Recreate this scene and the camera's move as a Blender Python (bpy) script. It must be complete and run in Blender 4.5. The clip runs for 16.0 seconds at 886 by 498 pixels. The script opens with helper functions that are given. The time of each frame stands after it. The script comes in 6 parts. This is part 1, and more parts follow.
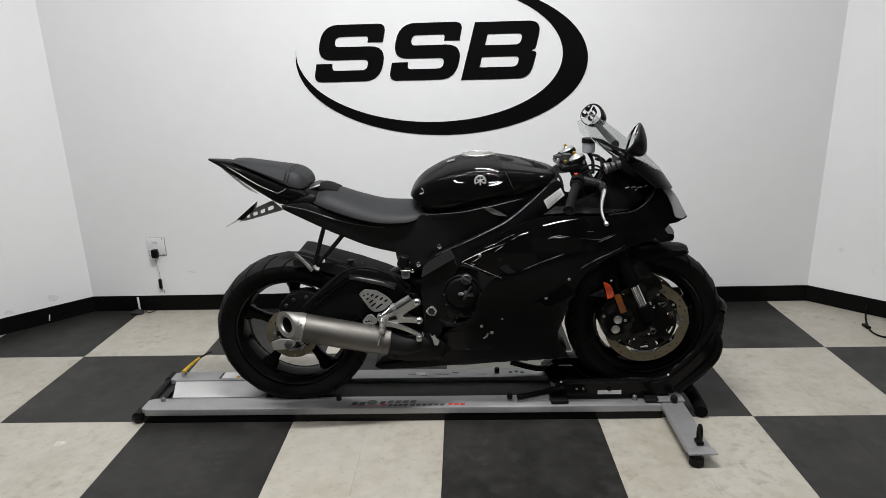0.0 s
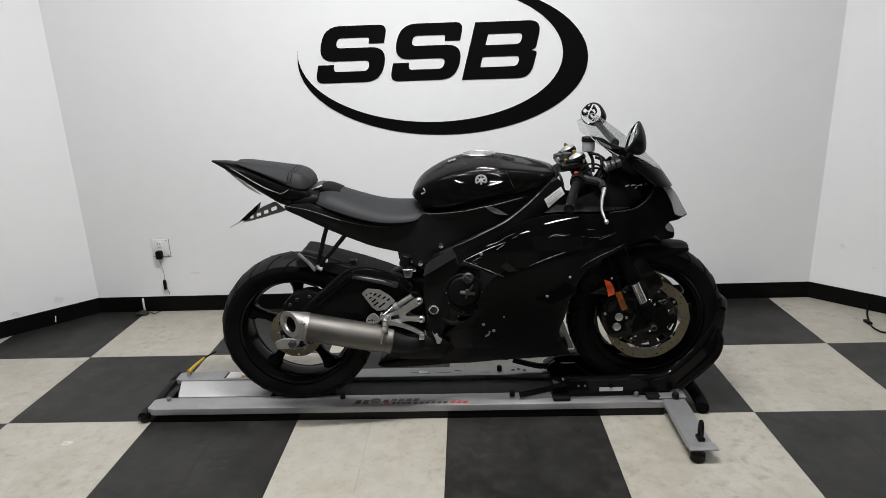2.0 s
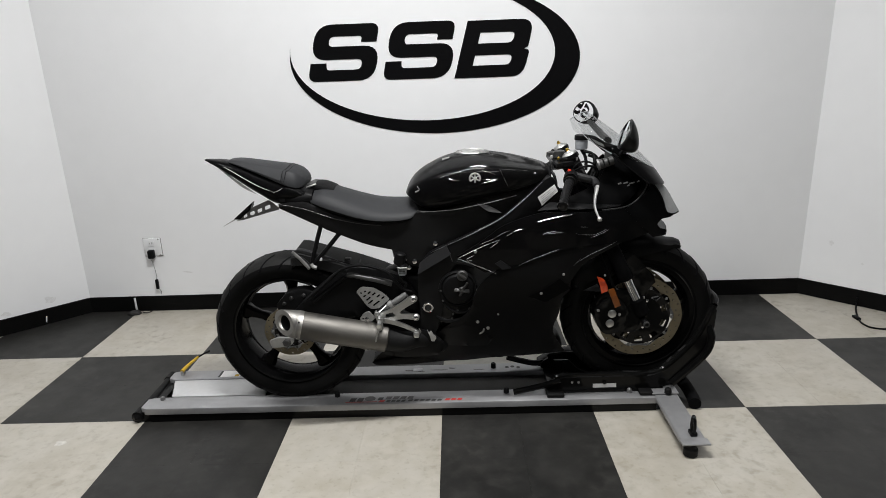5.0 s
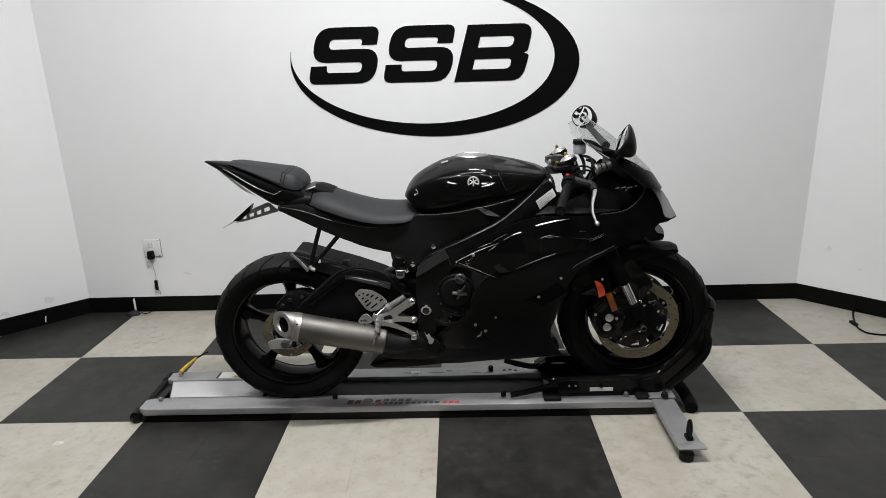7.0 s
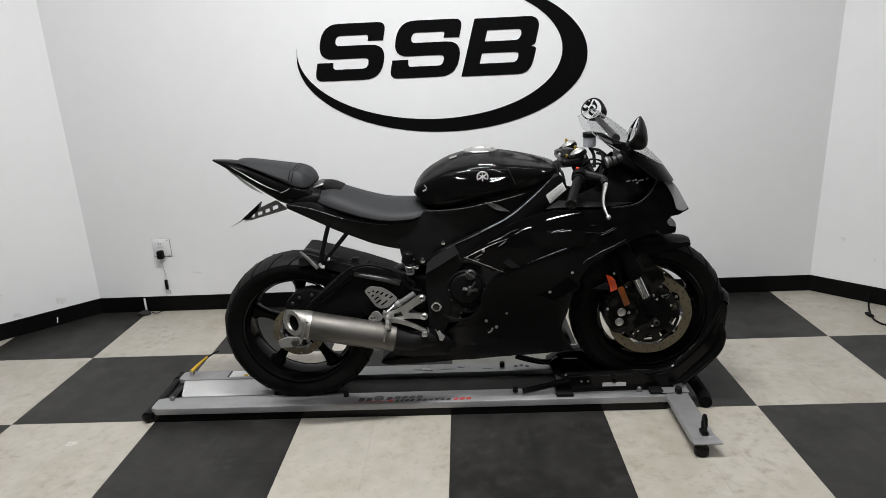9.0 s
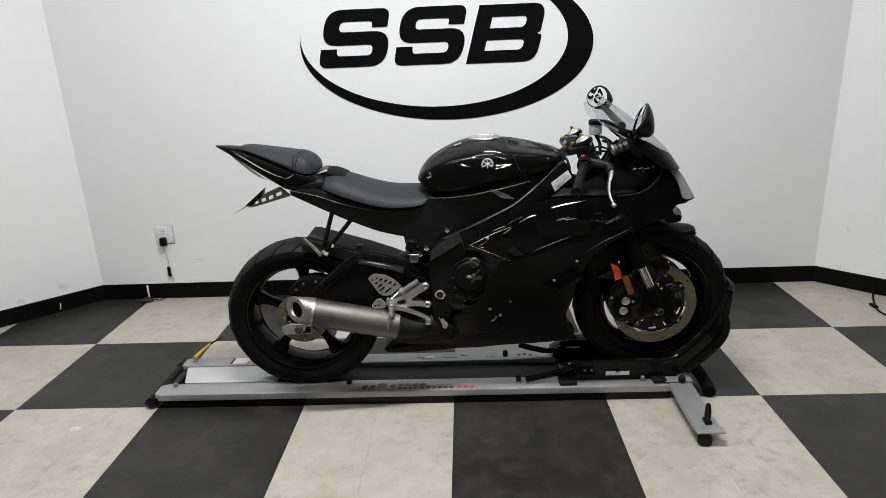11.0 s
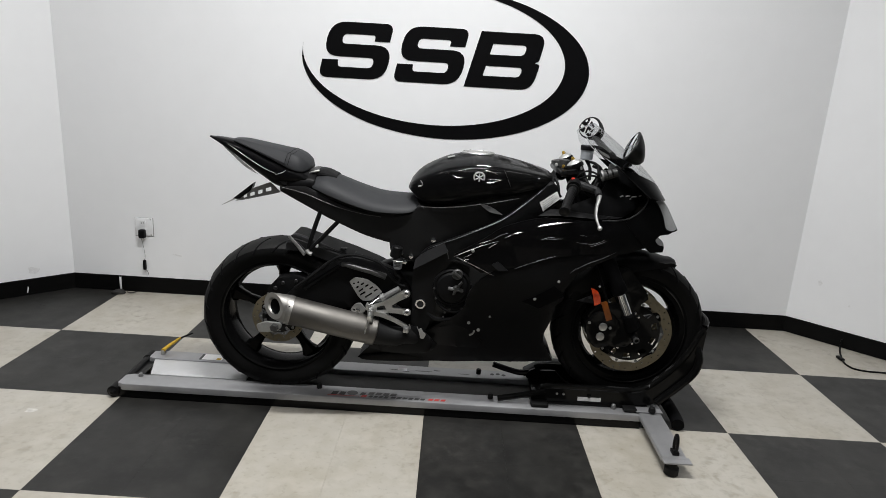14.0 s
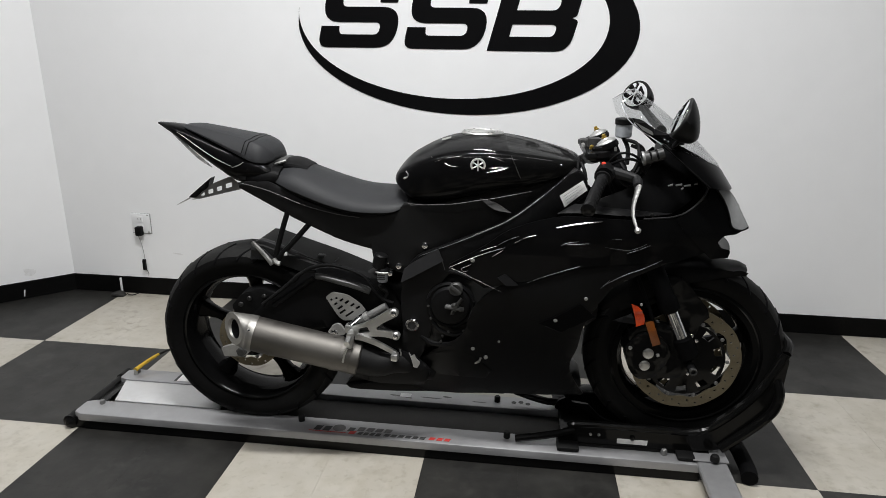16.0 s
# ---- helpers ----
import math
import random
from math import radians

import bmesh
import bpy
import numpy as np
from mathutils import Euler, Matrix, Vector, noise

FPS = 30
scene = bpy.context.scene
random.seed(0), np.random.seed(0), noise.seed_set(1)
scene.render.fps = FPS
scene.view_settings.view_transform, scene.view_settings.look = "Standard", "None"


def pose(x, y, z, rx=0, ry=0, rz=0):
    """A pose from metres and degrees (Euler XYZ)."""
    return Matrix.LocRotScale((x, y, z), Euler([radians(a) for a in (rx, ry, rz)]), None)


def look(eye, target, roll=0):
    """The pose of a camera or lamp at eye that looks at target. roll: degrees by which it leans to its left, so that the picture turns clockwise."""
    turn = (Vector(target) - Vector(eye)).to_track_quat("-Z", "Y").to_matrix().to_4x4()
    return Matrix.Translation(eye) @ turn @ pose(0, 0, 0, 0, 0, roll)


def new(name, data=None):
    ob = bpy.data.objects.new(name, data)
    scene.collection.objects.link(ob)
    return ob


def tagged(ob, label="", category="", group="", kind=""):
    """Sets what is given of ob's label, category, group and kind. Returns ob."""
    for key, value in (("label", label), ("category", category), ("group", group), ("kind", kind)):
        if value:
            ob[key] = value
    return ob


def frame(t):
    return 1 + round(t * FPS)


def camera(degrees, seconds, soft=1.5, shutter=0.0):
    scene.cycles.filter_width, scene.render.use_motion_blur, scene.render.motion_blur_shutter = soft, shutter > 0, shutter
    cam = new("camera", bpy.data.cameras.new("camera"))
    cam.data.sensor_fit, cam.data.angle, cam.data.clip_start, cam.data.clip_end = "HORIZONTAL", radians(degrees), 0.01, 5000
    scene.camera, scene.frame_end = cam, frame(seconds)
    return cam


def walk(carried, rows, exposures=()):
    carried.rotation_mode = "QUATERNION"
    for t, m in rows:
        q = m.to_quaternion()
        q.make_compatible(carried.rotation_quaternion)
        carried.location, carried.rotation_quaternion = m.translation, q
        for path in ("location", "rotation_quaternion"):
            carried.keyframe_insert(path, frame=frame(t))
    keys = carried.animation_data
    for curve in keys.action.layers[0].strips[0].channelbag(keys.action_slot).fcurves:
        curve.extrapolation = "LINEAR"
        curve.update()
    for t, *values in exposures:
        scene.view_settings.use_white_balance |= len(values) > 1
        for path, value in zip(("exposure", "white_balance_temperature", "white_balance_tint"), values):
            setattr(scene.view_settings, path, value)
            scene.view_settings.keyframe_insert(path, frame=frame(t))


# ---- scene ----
cam = camera(70.0, 16.0, soft=0.85)
PATH = [
    (0, (0.09, -2.24, 1.377), (0.024, -0.323, 0.808), -1.6),
    (0.5, (0.087, -2.244, 1.381), (0.026, -0.328, 0.811), -1.3),
    (1, (0.093, -2.247, 1.377), (0.016, -0.335, 0.796), -1.5),
    (1.5, (0.094, -2.246, 1.381), (0.013, -0.332, 0.807), -1.6),
    (2, (0.096, -2.259, 1.381), (0.02, -0.344, 0.811), -2.1),
    (2.5, (0.098, -2.267, 1.383), (0.026, -0.353, 0.809), -2.3),
    (3, (0.091, -2.272, 1.381), (0.03, -0.358, 0.805), -1.8),
    (3.5, (0.088, -2.27, 1.382), (0.031, -0.356, 0.806), -1.9),
    (4, (0.087, -2.264, 1.381), (0.038, -0.352, 0.797), -2.3),
    (6.5, (0.085, -2.275, 1.384), (0.037, -0.355, 0.824), -1.7),
    (7, (0.092, -2.276, 1.386), (0.044, -0.359, 0.818), -1.7),
    (7.5, (0.089, -2.281, 1.389), (0.018, -0.361, 0.833), -2.0),
    (8, (0.086, -2.276, 1.386), (0.017, -0.358, 0.822), -2.0),
    (8.5, (0.087, -2.263, 1.383), (0.013, -0.348, 0.809), -2.7),
    (11, (0.077, -2.254, 1.369), (-0.004, -0.35, 0.761), -2.4),
    (11.5, (0.068, -2.246, 1.36), (0.015, -0.352, 0.72), -2.9),
    (12, (0.069, -2.254, 1.356), (0.017, -0.36, 0.715), -3.0),
    (12.5, (0.065, -2.255, 1.35), (0.025, -0.356, 0.723), -3.4),
    (13, (0.06, -2.254, 1.357), (0.018, -0.352, 0.741), -3.1),
    (13.5, (0.046, -2.296, 1.306), (0.003, -0.373, 0.756), -0.2),
    (14, (0.047, -2.288, 1.287), (0.039, -0.353, 0.782), 3.4),
    (14.5, (-0.001, -2.288, 1.283), (-0.015, -0.345, 0.808), 0.9),
    (15, (-0.006, -2.203, 1.273), (0.101, -0.278, 0.744), 0.6),
    (15.5, (0.153, -2.062, 1.28), (0.094, -0.135, 0.749), 1.2),
    (16, (0.262, -1.766, 1.261), (0.036, 0.132, 0.673), 0.8),
]
walk(cam, [(t, look(eye, target, roll)) for t, eye, target, roll in PATH],
     [(0, 0.05, 6500, 10), (8.5, 0.06, 6500, 10), (11.0, 0.11, 6490, 10), (11.5, 0.27, 6450, 11), (12.5, 0.34, 6430, 11.4), (13.0, 0.32, 6430, 11.4), (13.5, 0.28, 6430, 11),
      (14.0, 0.04, 6470, 10), (15.0, 0.03, 6500, 10), (15.5, 0.08, 6500, 10), (16.0, 0.09, 6500, 10)])

# ---- light and exposure ----
scene.view_settings.exposure = 0.0
world = bpy.data.worlds.new("world")
world.use_nodes = True
world.node_tree.nodes["Background"].inputs[0].default_value = (0.5, 0.55, 0.62, 1)
world.node_tree.nodes["Background"].inputs[1].default_value = 0.02
scene.world = world

TILE = 0.61                 # side of one colour field of the floor
YB = 0.14                   # the motorcycle's middle plane
WALL_Y = 1.228
CEIL = 3.4


def ceiling_lamp(x, y, sx, sy, watts):
    data = bpy.data.lights.new("ceiling_light", "AREA")
    data.shape, data.size, data.size_y, data.energy = "RECTANGLE", sx, sy, watts
    data.color = (0.995, 0.995, 0.985)
    ob = new("ceiling_light", data)
    ob.matrix_world = Matrix.Translation((x, y, CEIL - 0.075))
    return ob


LAMPS = [(-1.90, -0.60, 1.2, 0.12, 25), (0.0, -0.62, 1.2, 0.12, 102), (1.75, -0.60, 1.2, 0.12, 8), (-0.7, -2.6, 1.2, 0.12, 20), (0.9, -2.6, 1.2, 0.12, 22)]
for lamp in LAMPS:
    ceiling_lamp(*lamp)


# ---- materials ----
def mat(name, colour, rough=0.5, metal=0.0, coat=0.0, spread=0.0, scale=8.0, bump=0.0, bump_scale=60.0, rough_spread=0.0,
        stretch=(1, 1, 1), alpha=1.0, spec=0.5, transmission=0.0, coat_rough=0.03):
    """A surface whose colour and gloss wander at two scales, with fine relief."""
    m = bpy.data.materials.new(name)
    m.use_nodes = True
    t = m.node_tree
    b = t.nodes["Principled BSDF"]
    b.inputs["Base Color"].default_value = (*colour, 1)
    b.inputs["Roughness"].default_value = rough
    b.inputs["Metallic"].default_value = metal
    b.inputs["Coat Weight"].default_value = coat
    b.inputs["Coat Roughness"].default_value = coat_rough
    b.inputs["Specular IOR Level"].default_value = spec
    b.inputs["Transmission Weight"].default_value = transmission
    b.inputs["Alpha"].default_value = alpha
    co = t.nodes.new("ShaderNodeTexCoord")
    mp = t.nodes.new("ShaderNodeMapping")
    mp.inputs["Scale"].default_value = stretch
    t.links.new(co.outputs["Object"], mp.inputs["Vector"])

    def noise_node(sc, detail):
        n = t.nodes.new("ShaderNodeTexNoise")
        n.inputs["Scale"].default_value, n.inputs["Detail"].default_value = sc, detail
        t.links.new(mp.outputs["Vector"], n.inputs["Vector"])
        return n.outputs["Fac"]
    if spread or rough_spread:
        a, c = noise_node(scale, 3), noise_node(scale * 9, 5)
        mix = t.nodes.new("ShaderNodeMath")
        mix.operation = "MULTIPLY_ADD"
        mix.inputs[1].default_value = 0.6
        t.links.new(a, mix.inputs[0])
        half = t.nodes.new("ShaderNodeMath")
        half.operation = "MULTIPLY"
        half.inputs[1].default_value = 0.4
        t.links.new(c, half.inputs[0])
        t.links.new(half.outputs[0], mix.inputs[2])
        if spread:
            r = t.nodes.new("ShaderNodeMapRange")
            r.inputs["From Min"].default_value, r.inputs["From Max"].default_value = 0.3, 0.7
            r.inputs["To Min"].default_value, r.inputs["To Max"].default_value = 1 - spread, 1 + spread
            t.links.new(mix.outputs[0], r.inputs["Value"])
            v = t.nodes.new("ShaderNodeVectorMath")
            v.operation = "SCALE"
            v.inputs[0].default_value = colour
            t.links.new(r.outputs[0], v.inputs["Scale"])
            t.links.new(v.outputs[0], b.inputs["Base Color"])
        if rough_spread:
            r = t.nodes.new("ShaderNodeMapRange")
            r.inputs["From Min"].default_value, r.inputs["From Max"].default_value = 0.3, 0.7
            r.inputs["To Min"].default_value, r.inputs["To Max"].default_value = max(0.02, rough - rough_spread), rough + rough_spread
            t.links.new(mix.outputs[0], r.inputs["Value"])
            t.links.new(r.outputs[0], b.inputs["Roughness"])
    if bump:
        n = t.nodes.new("ShaderNodeBump")
        n.inputs["Strength"].default_value, n.inputs["Distance"].default_value = bump, 0.002
        t.links.new(noise_node(bump_scale, 4), n.inputs["Height"])
        t.links.new(n.outputs[0], b.inputs["Normal"])
    return m


def tile_mat(name, base, stain, amount, rough):
    """Vinyl floor tile: marbled streaks, worn grey stains, and a tone of its own for each tile."""
    m = bpy.data.materials.new(name)
    m.use_nodes = True
    t = m.node_tree
    b = t.nodes["Principled BSDF"]
    co, info = t.nodes.new("ShaderNodeNewGeometry"), t.nodes.new("ShaderNodeObjectInfo")

    def noise_node(sc, detail, dist=0.0):
        n = t.nodes.new("ShaderNodeTexNoise")
        n.inputs["Scale"].default_value, n.inputs["Detail"].default_value, n.inputs["Distortion"].default_value = sc, detail, dist
        t.links.new(co.outputs["Position"], n.inputs["Vector"])
        return n.outputs["Fac"]

    def ramp(fac, lo, hi):
        r = t.nodes.new("ShaderNodeMapRange")
        r.inputs["From Min"].default_value, r.inputs["From Max"].default_value = lo, hi
        t.links.new(fac, r.inputs["Value"])
        return r.outputs[0]

    def blend(a, c, fac, k):
        x = t.nodes.new("ShaderNodeMix")
        x.data_type = "RGBA"
        if isinstance(a, tuple):
            x.inputs["A"].default_value = (*a, 1)
        else:
            t.links.new(a, x.inputs["A"])
        x.inputs["B"].default_value = (*c, 1)
        g = t.nodes.new("ShaderNodeMath")
        g.operation = "MULTIPLY"
        g.inputs[1].default_value = k
        t.links.new(fac, g.inputs[0])
        t.links.new(g.outputs[0], x.inputs["Factor"])
        return x.outputs["Result"]
    c = blend(base, stain, ramp(noise_node(3.4, 5, 0.4), 0.42, 0.78), amount * 0.6)
    c = blend(c, stain, ramp(noise_node(15.0, 7, 0.15), 0.46, 0.74), amount * 0.36)
    c = blend(c, tuple(v * 0.7 for v in stain), ramp(noise_node(46.0, 6, 0.1), 0.56, 0.74), amount * 0.45)
    patch = t.nodes.new("ShaderNodeMath")                # grime gathers in clusters
    patch.operation = "MULTIPLY"
    t.links.new(ramp(noise_node(2.6, 4, 0.5), 0.45, 0.62), patch.inputs[0])
    t.links.new(ramp(noise_node(24.0, 9, 0.25), 0.50, 0.68), patch.inputs[1])
    c = blend(c, tuple(v * 0.62 for v in stain) if base[0] > 0.1 else stain, patch.outputs[0], 0.54)
    c = blend(c, tuple(v * 1.16 for v in base), ramp(noise_node(13.0, 7, 0.2), 0.50, 0.66), 0.38)
    c = blend(c, tuple(v * 0.86 for v in base), info.outputs["Random"], 0.25)
    t.links.new(c, b.inputs["Base Color"])
    b.inputs["Specular IOR Level"].default_value = 0.9 if base[0] > 0.1 else 0.36
    r = t.nodes.new("ShaderNodeMapRange")
    r.inputs["To Min"].default_value, r.inputs["To Max"].default_value = rough - 0.1, rough + 0.15
    t.links.new(noise_node(9.0, 6), r.inputs["Value"])
    t.links.new(r.outputs[0], b.inputs["Roughness"])
    n = t.nodes.new("ShaderNodeBump")
    n.inputs["Strength"].default_value, n.inputs["Distance"].default_value = 0.15, 0.001
    t.links.new(noise_node(90.0, 5), n.inputs["Height"])
    t.links.new(n.outputs[0], b.inputs["Normal"])
    return m


M = {
    "wall": mat("wall_paint", (0.835, 0.84, 0.852), 0.6, spread=0.02, scale=1.2, bump=0.12, bump_scale=220),
    "shop": mat("shop_wall_paint", (0.105, 0.112, 0.122), 0.8, spread=0.1, scale=1.0),
    "ceiling": mat("ceiling_board", (0.085, 0.09, 0.096), 0.9, spread=0.04, scale=6, bump=0.3, bump_scale=150),
    "base": mat("black_vinyl_base", (0.003, 0.003, 0.003), 0.45, spread=0.3, scale=4, rough_spread=0.08, spec=0.10),
    "light_tile": tile_mat("light_vinyl_tile", (0.428, 0.403, 0.354), (0.262, 0.222, 0.150), 0.8, 0.34),
    "dark_tile": tile_mat("charcoal_vinyl_tile", (0.0107, 0.0104, 0.0097), (0.0430, 0.0418, 0.0378), 1.0, 0.44),
    "grout": mat("tile_joint", (0.12, 0.11, 0.10), 0.9, spread=0.3),
    "decal_black": mat("matte_black_vinyl", (0.0036, 0.0036, 0.0040), 0.6, spread=0.2, scale=3, spec=0.04),
    "gloss": mat("gloss_black_paint", (0.0036, 0.0036, 0.0038), 0.3, coat=0.13, spec=0.03, spread=0.15, scale=3, coat_rough=0.02),
    "satin": mat("satin_black_plastic", (0.0048, 0.0048, 0.0051), 0.44, spread=0.25, scale=10, rough_spread=0.08, bump=0.05, bump_scale=400, spec=0.11),
    "matte": mat("matte_black_plastic", (0.0056, 0.0056, 0.0058), 0.6, spread=0.25, scale=12, bump=0.1, bump_scale=350, spec=0.2),
    # paler plastic: grey worn parts, and edges or facets drawn as lit
    "worn": mat("worn_and_lit_plastic", (0.0135, 0.0135, 0.0143), 0.5, spread=0.3, scale=14, bump=0.12, bump_scale=300, rough_spread=0.1, spec=0.32),
    "frame": mat("satin_black_aluminium", (0.0052, 0.0052, 0.0055), 0.42, spread=0.2, scale=15, rough_spread=0.1, bump=0.08, bump_scale=300, spec=0.15),
    "vinyl": mat("black_seat_vinyl", (0.0215, 0.0222, 0.0242), 0.58, spread=0.16, scale=5, bump=0.10, bump_scale=900, rough_spread=0.08, spec=0.24),
    "vinyl_side": mat("grained_black_vinyl", (0.0042, 0.0042, 0.0046), 0.6, spread=0.12, scale=6, bump=0.12, bump_scale=900, spec=0.12),
    "rubber": mat("tyre_rubber", (0.0058, 0.0057, 0.0055), 0.64, spread=0.35, scale=8, bump=0.35, bump_scale=120, spec=0.22),
    "sidewall": mat("sidewall_rubber", (0.0052, 0.0052, 0.0052), 0.46, spread=0.3, scale=8, bump=0.1, bump_scale=200, spec=0.13),
    "rim": mat("gloss_black_rim", (0.0030, 0.0030, 0.0031), 0.15, spec=0.35, spread=0.2, rough_spread=0.05),
    "steel": mat("brushed_titanium", (0.142, 0.135, 0.125), 0.53, metal=1.0, spread=0.18, scale=6, rough_spread=0.12, stretch=(1, 1, 1), bump=0.12, bump_scale=250),
    "cap_steel": mat("polished_end_cap", (0.38, 0.37, 0.35), 0.46, metal=1.0, spread=0.16, scale=18, rough_spread=0.1),
    "alu": mat("bare_aluminium", (0.55, 0.55, 0.54), 0.42, metal=1.0, spread=0.15, scale=30, rough_spread=0.12, bump=0.15, bump_scale=200),
    "cast": mat("cast_aluminium", (0.42, 0.42, 0.41), 0.5, metal=0.8, spread=0.2, scale=25, rough_spread=0.1, bump=0.2, bump_scale=200),
    "dull_alu": mat("dull_aluminium", (0.21, 0.21, 0.208), 0.5, metal=0.6, spread=0.25, scale=35, rough_spread=0.12, bump=0.2, bump_scale=220),
    "chrome": mat("chrome", (0.75, 0.75, 0.75), 0.12, metal=1.0, spread=0.06, scale=20, rough_spread=0.05),
    "disc": mat("worn_brake_disc", (0.175, 0.150, 0.102), 0.45, metal=0.7, spread=0.25, scale=20, rough_spread=0.1),
    "rail": mat("silver_painted_rail", (0.34, 0.34, 0.348), 0.42, metal=0.55, spread=0.12, scale=5, rough_spread=0.12, bump=0.06, bump_scale=180),
    "rail_bright": mat("galvanised_plate", (0.58, 0.58, 0.585), 0.4, metal=0.4, spread=0.08, scale=6, rough_spread=0.12),
    "rail_mat": mat("dark_grip_plate", (0.030, 0.029, 0.028), 0.62, spread=0.25, scale=14, bump=0.2, bump_scale=200, spec=0.2),
    "powder": mat("black_powder_coat", (0.0034, 0.0034, 0.0034), 0.45, coat=0.32, spread=0.2, scale=12, rough_spread=0.08, spec=0.04, coat_rough=0.07),
    "white_label": mat("white_label", (0.75, 0.75, 0.74), 0.5, spread=0.06, scale=30),
    "outlet": mat("white_outlet_plastic", (0.75, 0.755, 0.765), 0.5, spread=0.03, scale=20),
    "outlet_edge": mat("plain_grey", (0.30, 0.30, 0.30), 0.8),
    "red": mat("red_print", (0.45, 0.03, 0.025), 0.5, spread=0.1),
    "print_grey": mat("grey_print", (0.085, 0.08, 0.08), 0.5, spread=0.25, scale=50),
    "dim_line": mat("dim_silver_glint", (0.16, 0.165, 0.175), 0.35, metal=0.6, spread=0.3, scale=60),
    "ink": mat("dark_print", (0.02, 0.02, 0.02), 0.5, spread=0.1),
    "yellow": mat("yellow_webbing", (0.50, 0.32, 0.025), 0.8, spread=0.2, scale=60, bump=0.5, bump_scale=300),
    "amber": mat("amber_reflector", (0.62, 0.060, 0.010), 0.25, coat=0.6, spread=0.35, scale=40),
    # darker amber copy for the lower reflector, which sits in shade
    "amber_shaded": mat("shaded_amber_reflector", (0.20, 0.055, 0.006), 0.3, coat=0.5, spread=0.3, scale=40),
    "silver_line": mat("silver_line_and_glint", (0.6, 0.6, 0.6), 0.25, metal=0.85, spread=0.1, scale=50),
    "lens": mat("clear_headlight_lens", (0.33, 0.335, 0.34), 0.12, coat=0.9, spread=0.12, scale=9),
    "mirror": mat("mirror_glass", (0.85, 0.86, 0.86), 0.03, metal=1.0, spread=0.01),
    "cup": mat("cloudy_fluid_cup", (0.27, 0.285, 0.305), 0.35, spread=0.12, scale=30),
    "gold": mat("gold_anodised", (0.55, 0.38, 0.08), 0.3, metal=1.0, spread=0.1, scale=40),
    "red_switch": mat("red_switch", (0.6, 0.04, 0.02), 0.45, spread=0.1),
    "housing": mat("white_fixture", (0.7, 0.7, 0.7), 0.5, spread=0.03),
    "badge": mat("bright_badge", (0.72, 0.72, 0.71), 0.3, metal=0.35, spread=0.08, scale=60),
    "engine": mat("dull_engine_black", (0.009, 0.009, 0.009), 0.45, spread=0.3, scale=30, rough_spread=0.1, bump=0.2, bump_scale=250),
    "engine_grey": mat("worn_and_lit_grey", (0.036, 0.036, 0.035), 0.42, spread=0.3, scale=40, rough_spread=0.1),
    "tail_lens": mat("pale_clear_lens", (0.42, 0.42, 0.415), 0.2, coat=0.5, spread=0.15, scale=20),
    "clear_edge": mat("screen_edge_highlight", (0.42, 0.43, 0.44), 0.15, coat=0.5, spread=0.1, scale=30),
    "rub": mat("rubbed_tile", (0.53, 0.515, 0.48), 0.6, spread=0.25, scale=60),
    "smudge": mat("wall_scuff", (0.745, 0.745, 0.75), 0.7, spread=0.14, scale=60),
}

M["rim"].node_tree.nodes["Principled BSDF"].inputs["IOR"].default_value = 1.17
M["sidewall"].node_tree.nodes["Principled BSDF"].inputs["IOR"].default_value = 1.3


def screen_mat():
    """Lightly smoked windscreen: see-through with a glossy face."""
    m = bpy.data.materials.new("smoked_windscreen")
    m.use_nodes = True
    t = m.node_tree
    b = t.nodes["Principled BSDF"]
    t.nodes.remove(b)
    out = t.nodes["Material Output"]
    clear, gloss, mix, face, power = (t.nodes.new(n) for n in ("ShaderNodeBsdfTransparent", "ShaderNodeBsdfGlossy", "ShaderNodeMixShader", "ShaderNodeLayerWeight", "ShaderNodeMath"))
    clear.inputs[0].default_value = (0.91, 0.913, 0.915, 1)
    gloss.inputs["Roughness"].default_value = 0.04
    power.operation, power.inputs[1].default_value = "POWER", 4.0
    t.links.new(face.outputs["Facing"], power.inputs[0])
    low = t.nodes.new("ShaderNodeMapRange")
    low.inputs["To Min"].default_value, low.inputs["To Max"].default_value = 0.006, 0.3
    t.links.new(power.outputs[0], low.inputs["Value"])
    t.links.new(low.outputs[0], mix.inputs[0])
    t.links.new(clear.outputs[0], mix.inputs[1])
    t.links.new(gloss.outputs[0], mix.inputs[2])
    t.links.new(mix.outputs[0], out.inputs["Surface"])
    return m


M["screen"] = screen_mat()


# ---- mesh helpers ----
def finish(bm, smooth=35):
    bmesh.ops.recalc_face_normals(bm, faces=bm.faces)
    for f in bm.faces:
        f.smooth = smooth > 0
    if 0 < smooth < 180:
        lim = radians(smooth)
        for e in bm.edges:
            e.smooth = len(e.link_faces) == 2 and e.calc_face_angle(9) < lim
    return bm


def mesh_of(name, bm, material, smooth=35):
    finish(bm, smooth)
    me = bpy.data.meshes.new(name)
    bm.to_mesh(me)
    bm.free()
    me.materials.append(M[material])
    return me


def part(name, bm, material, parent=None, label="", smooth=35):
    """Links a bmesh as one mesh object under a thing or a part."""
    ob = new(name, mesh_of(name, bm, material, smooth))
    if parent:
        ob.parent = parent
    if label:
        tagged(ob, label)
    return ob


def thing(name, label, category, group="", kind=""):
    return tagged(new(name), label, category, group, kind)


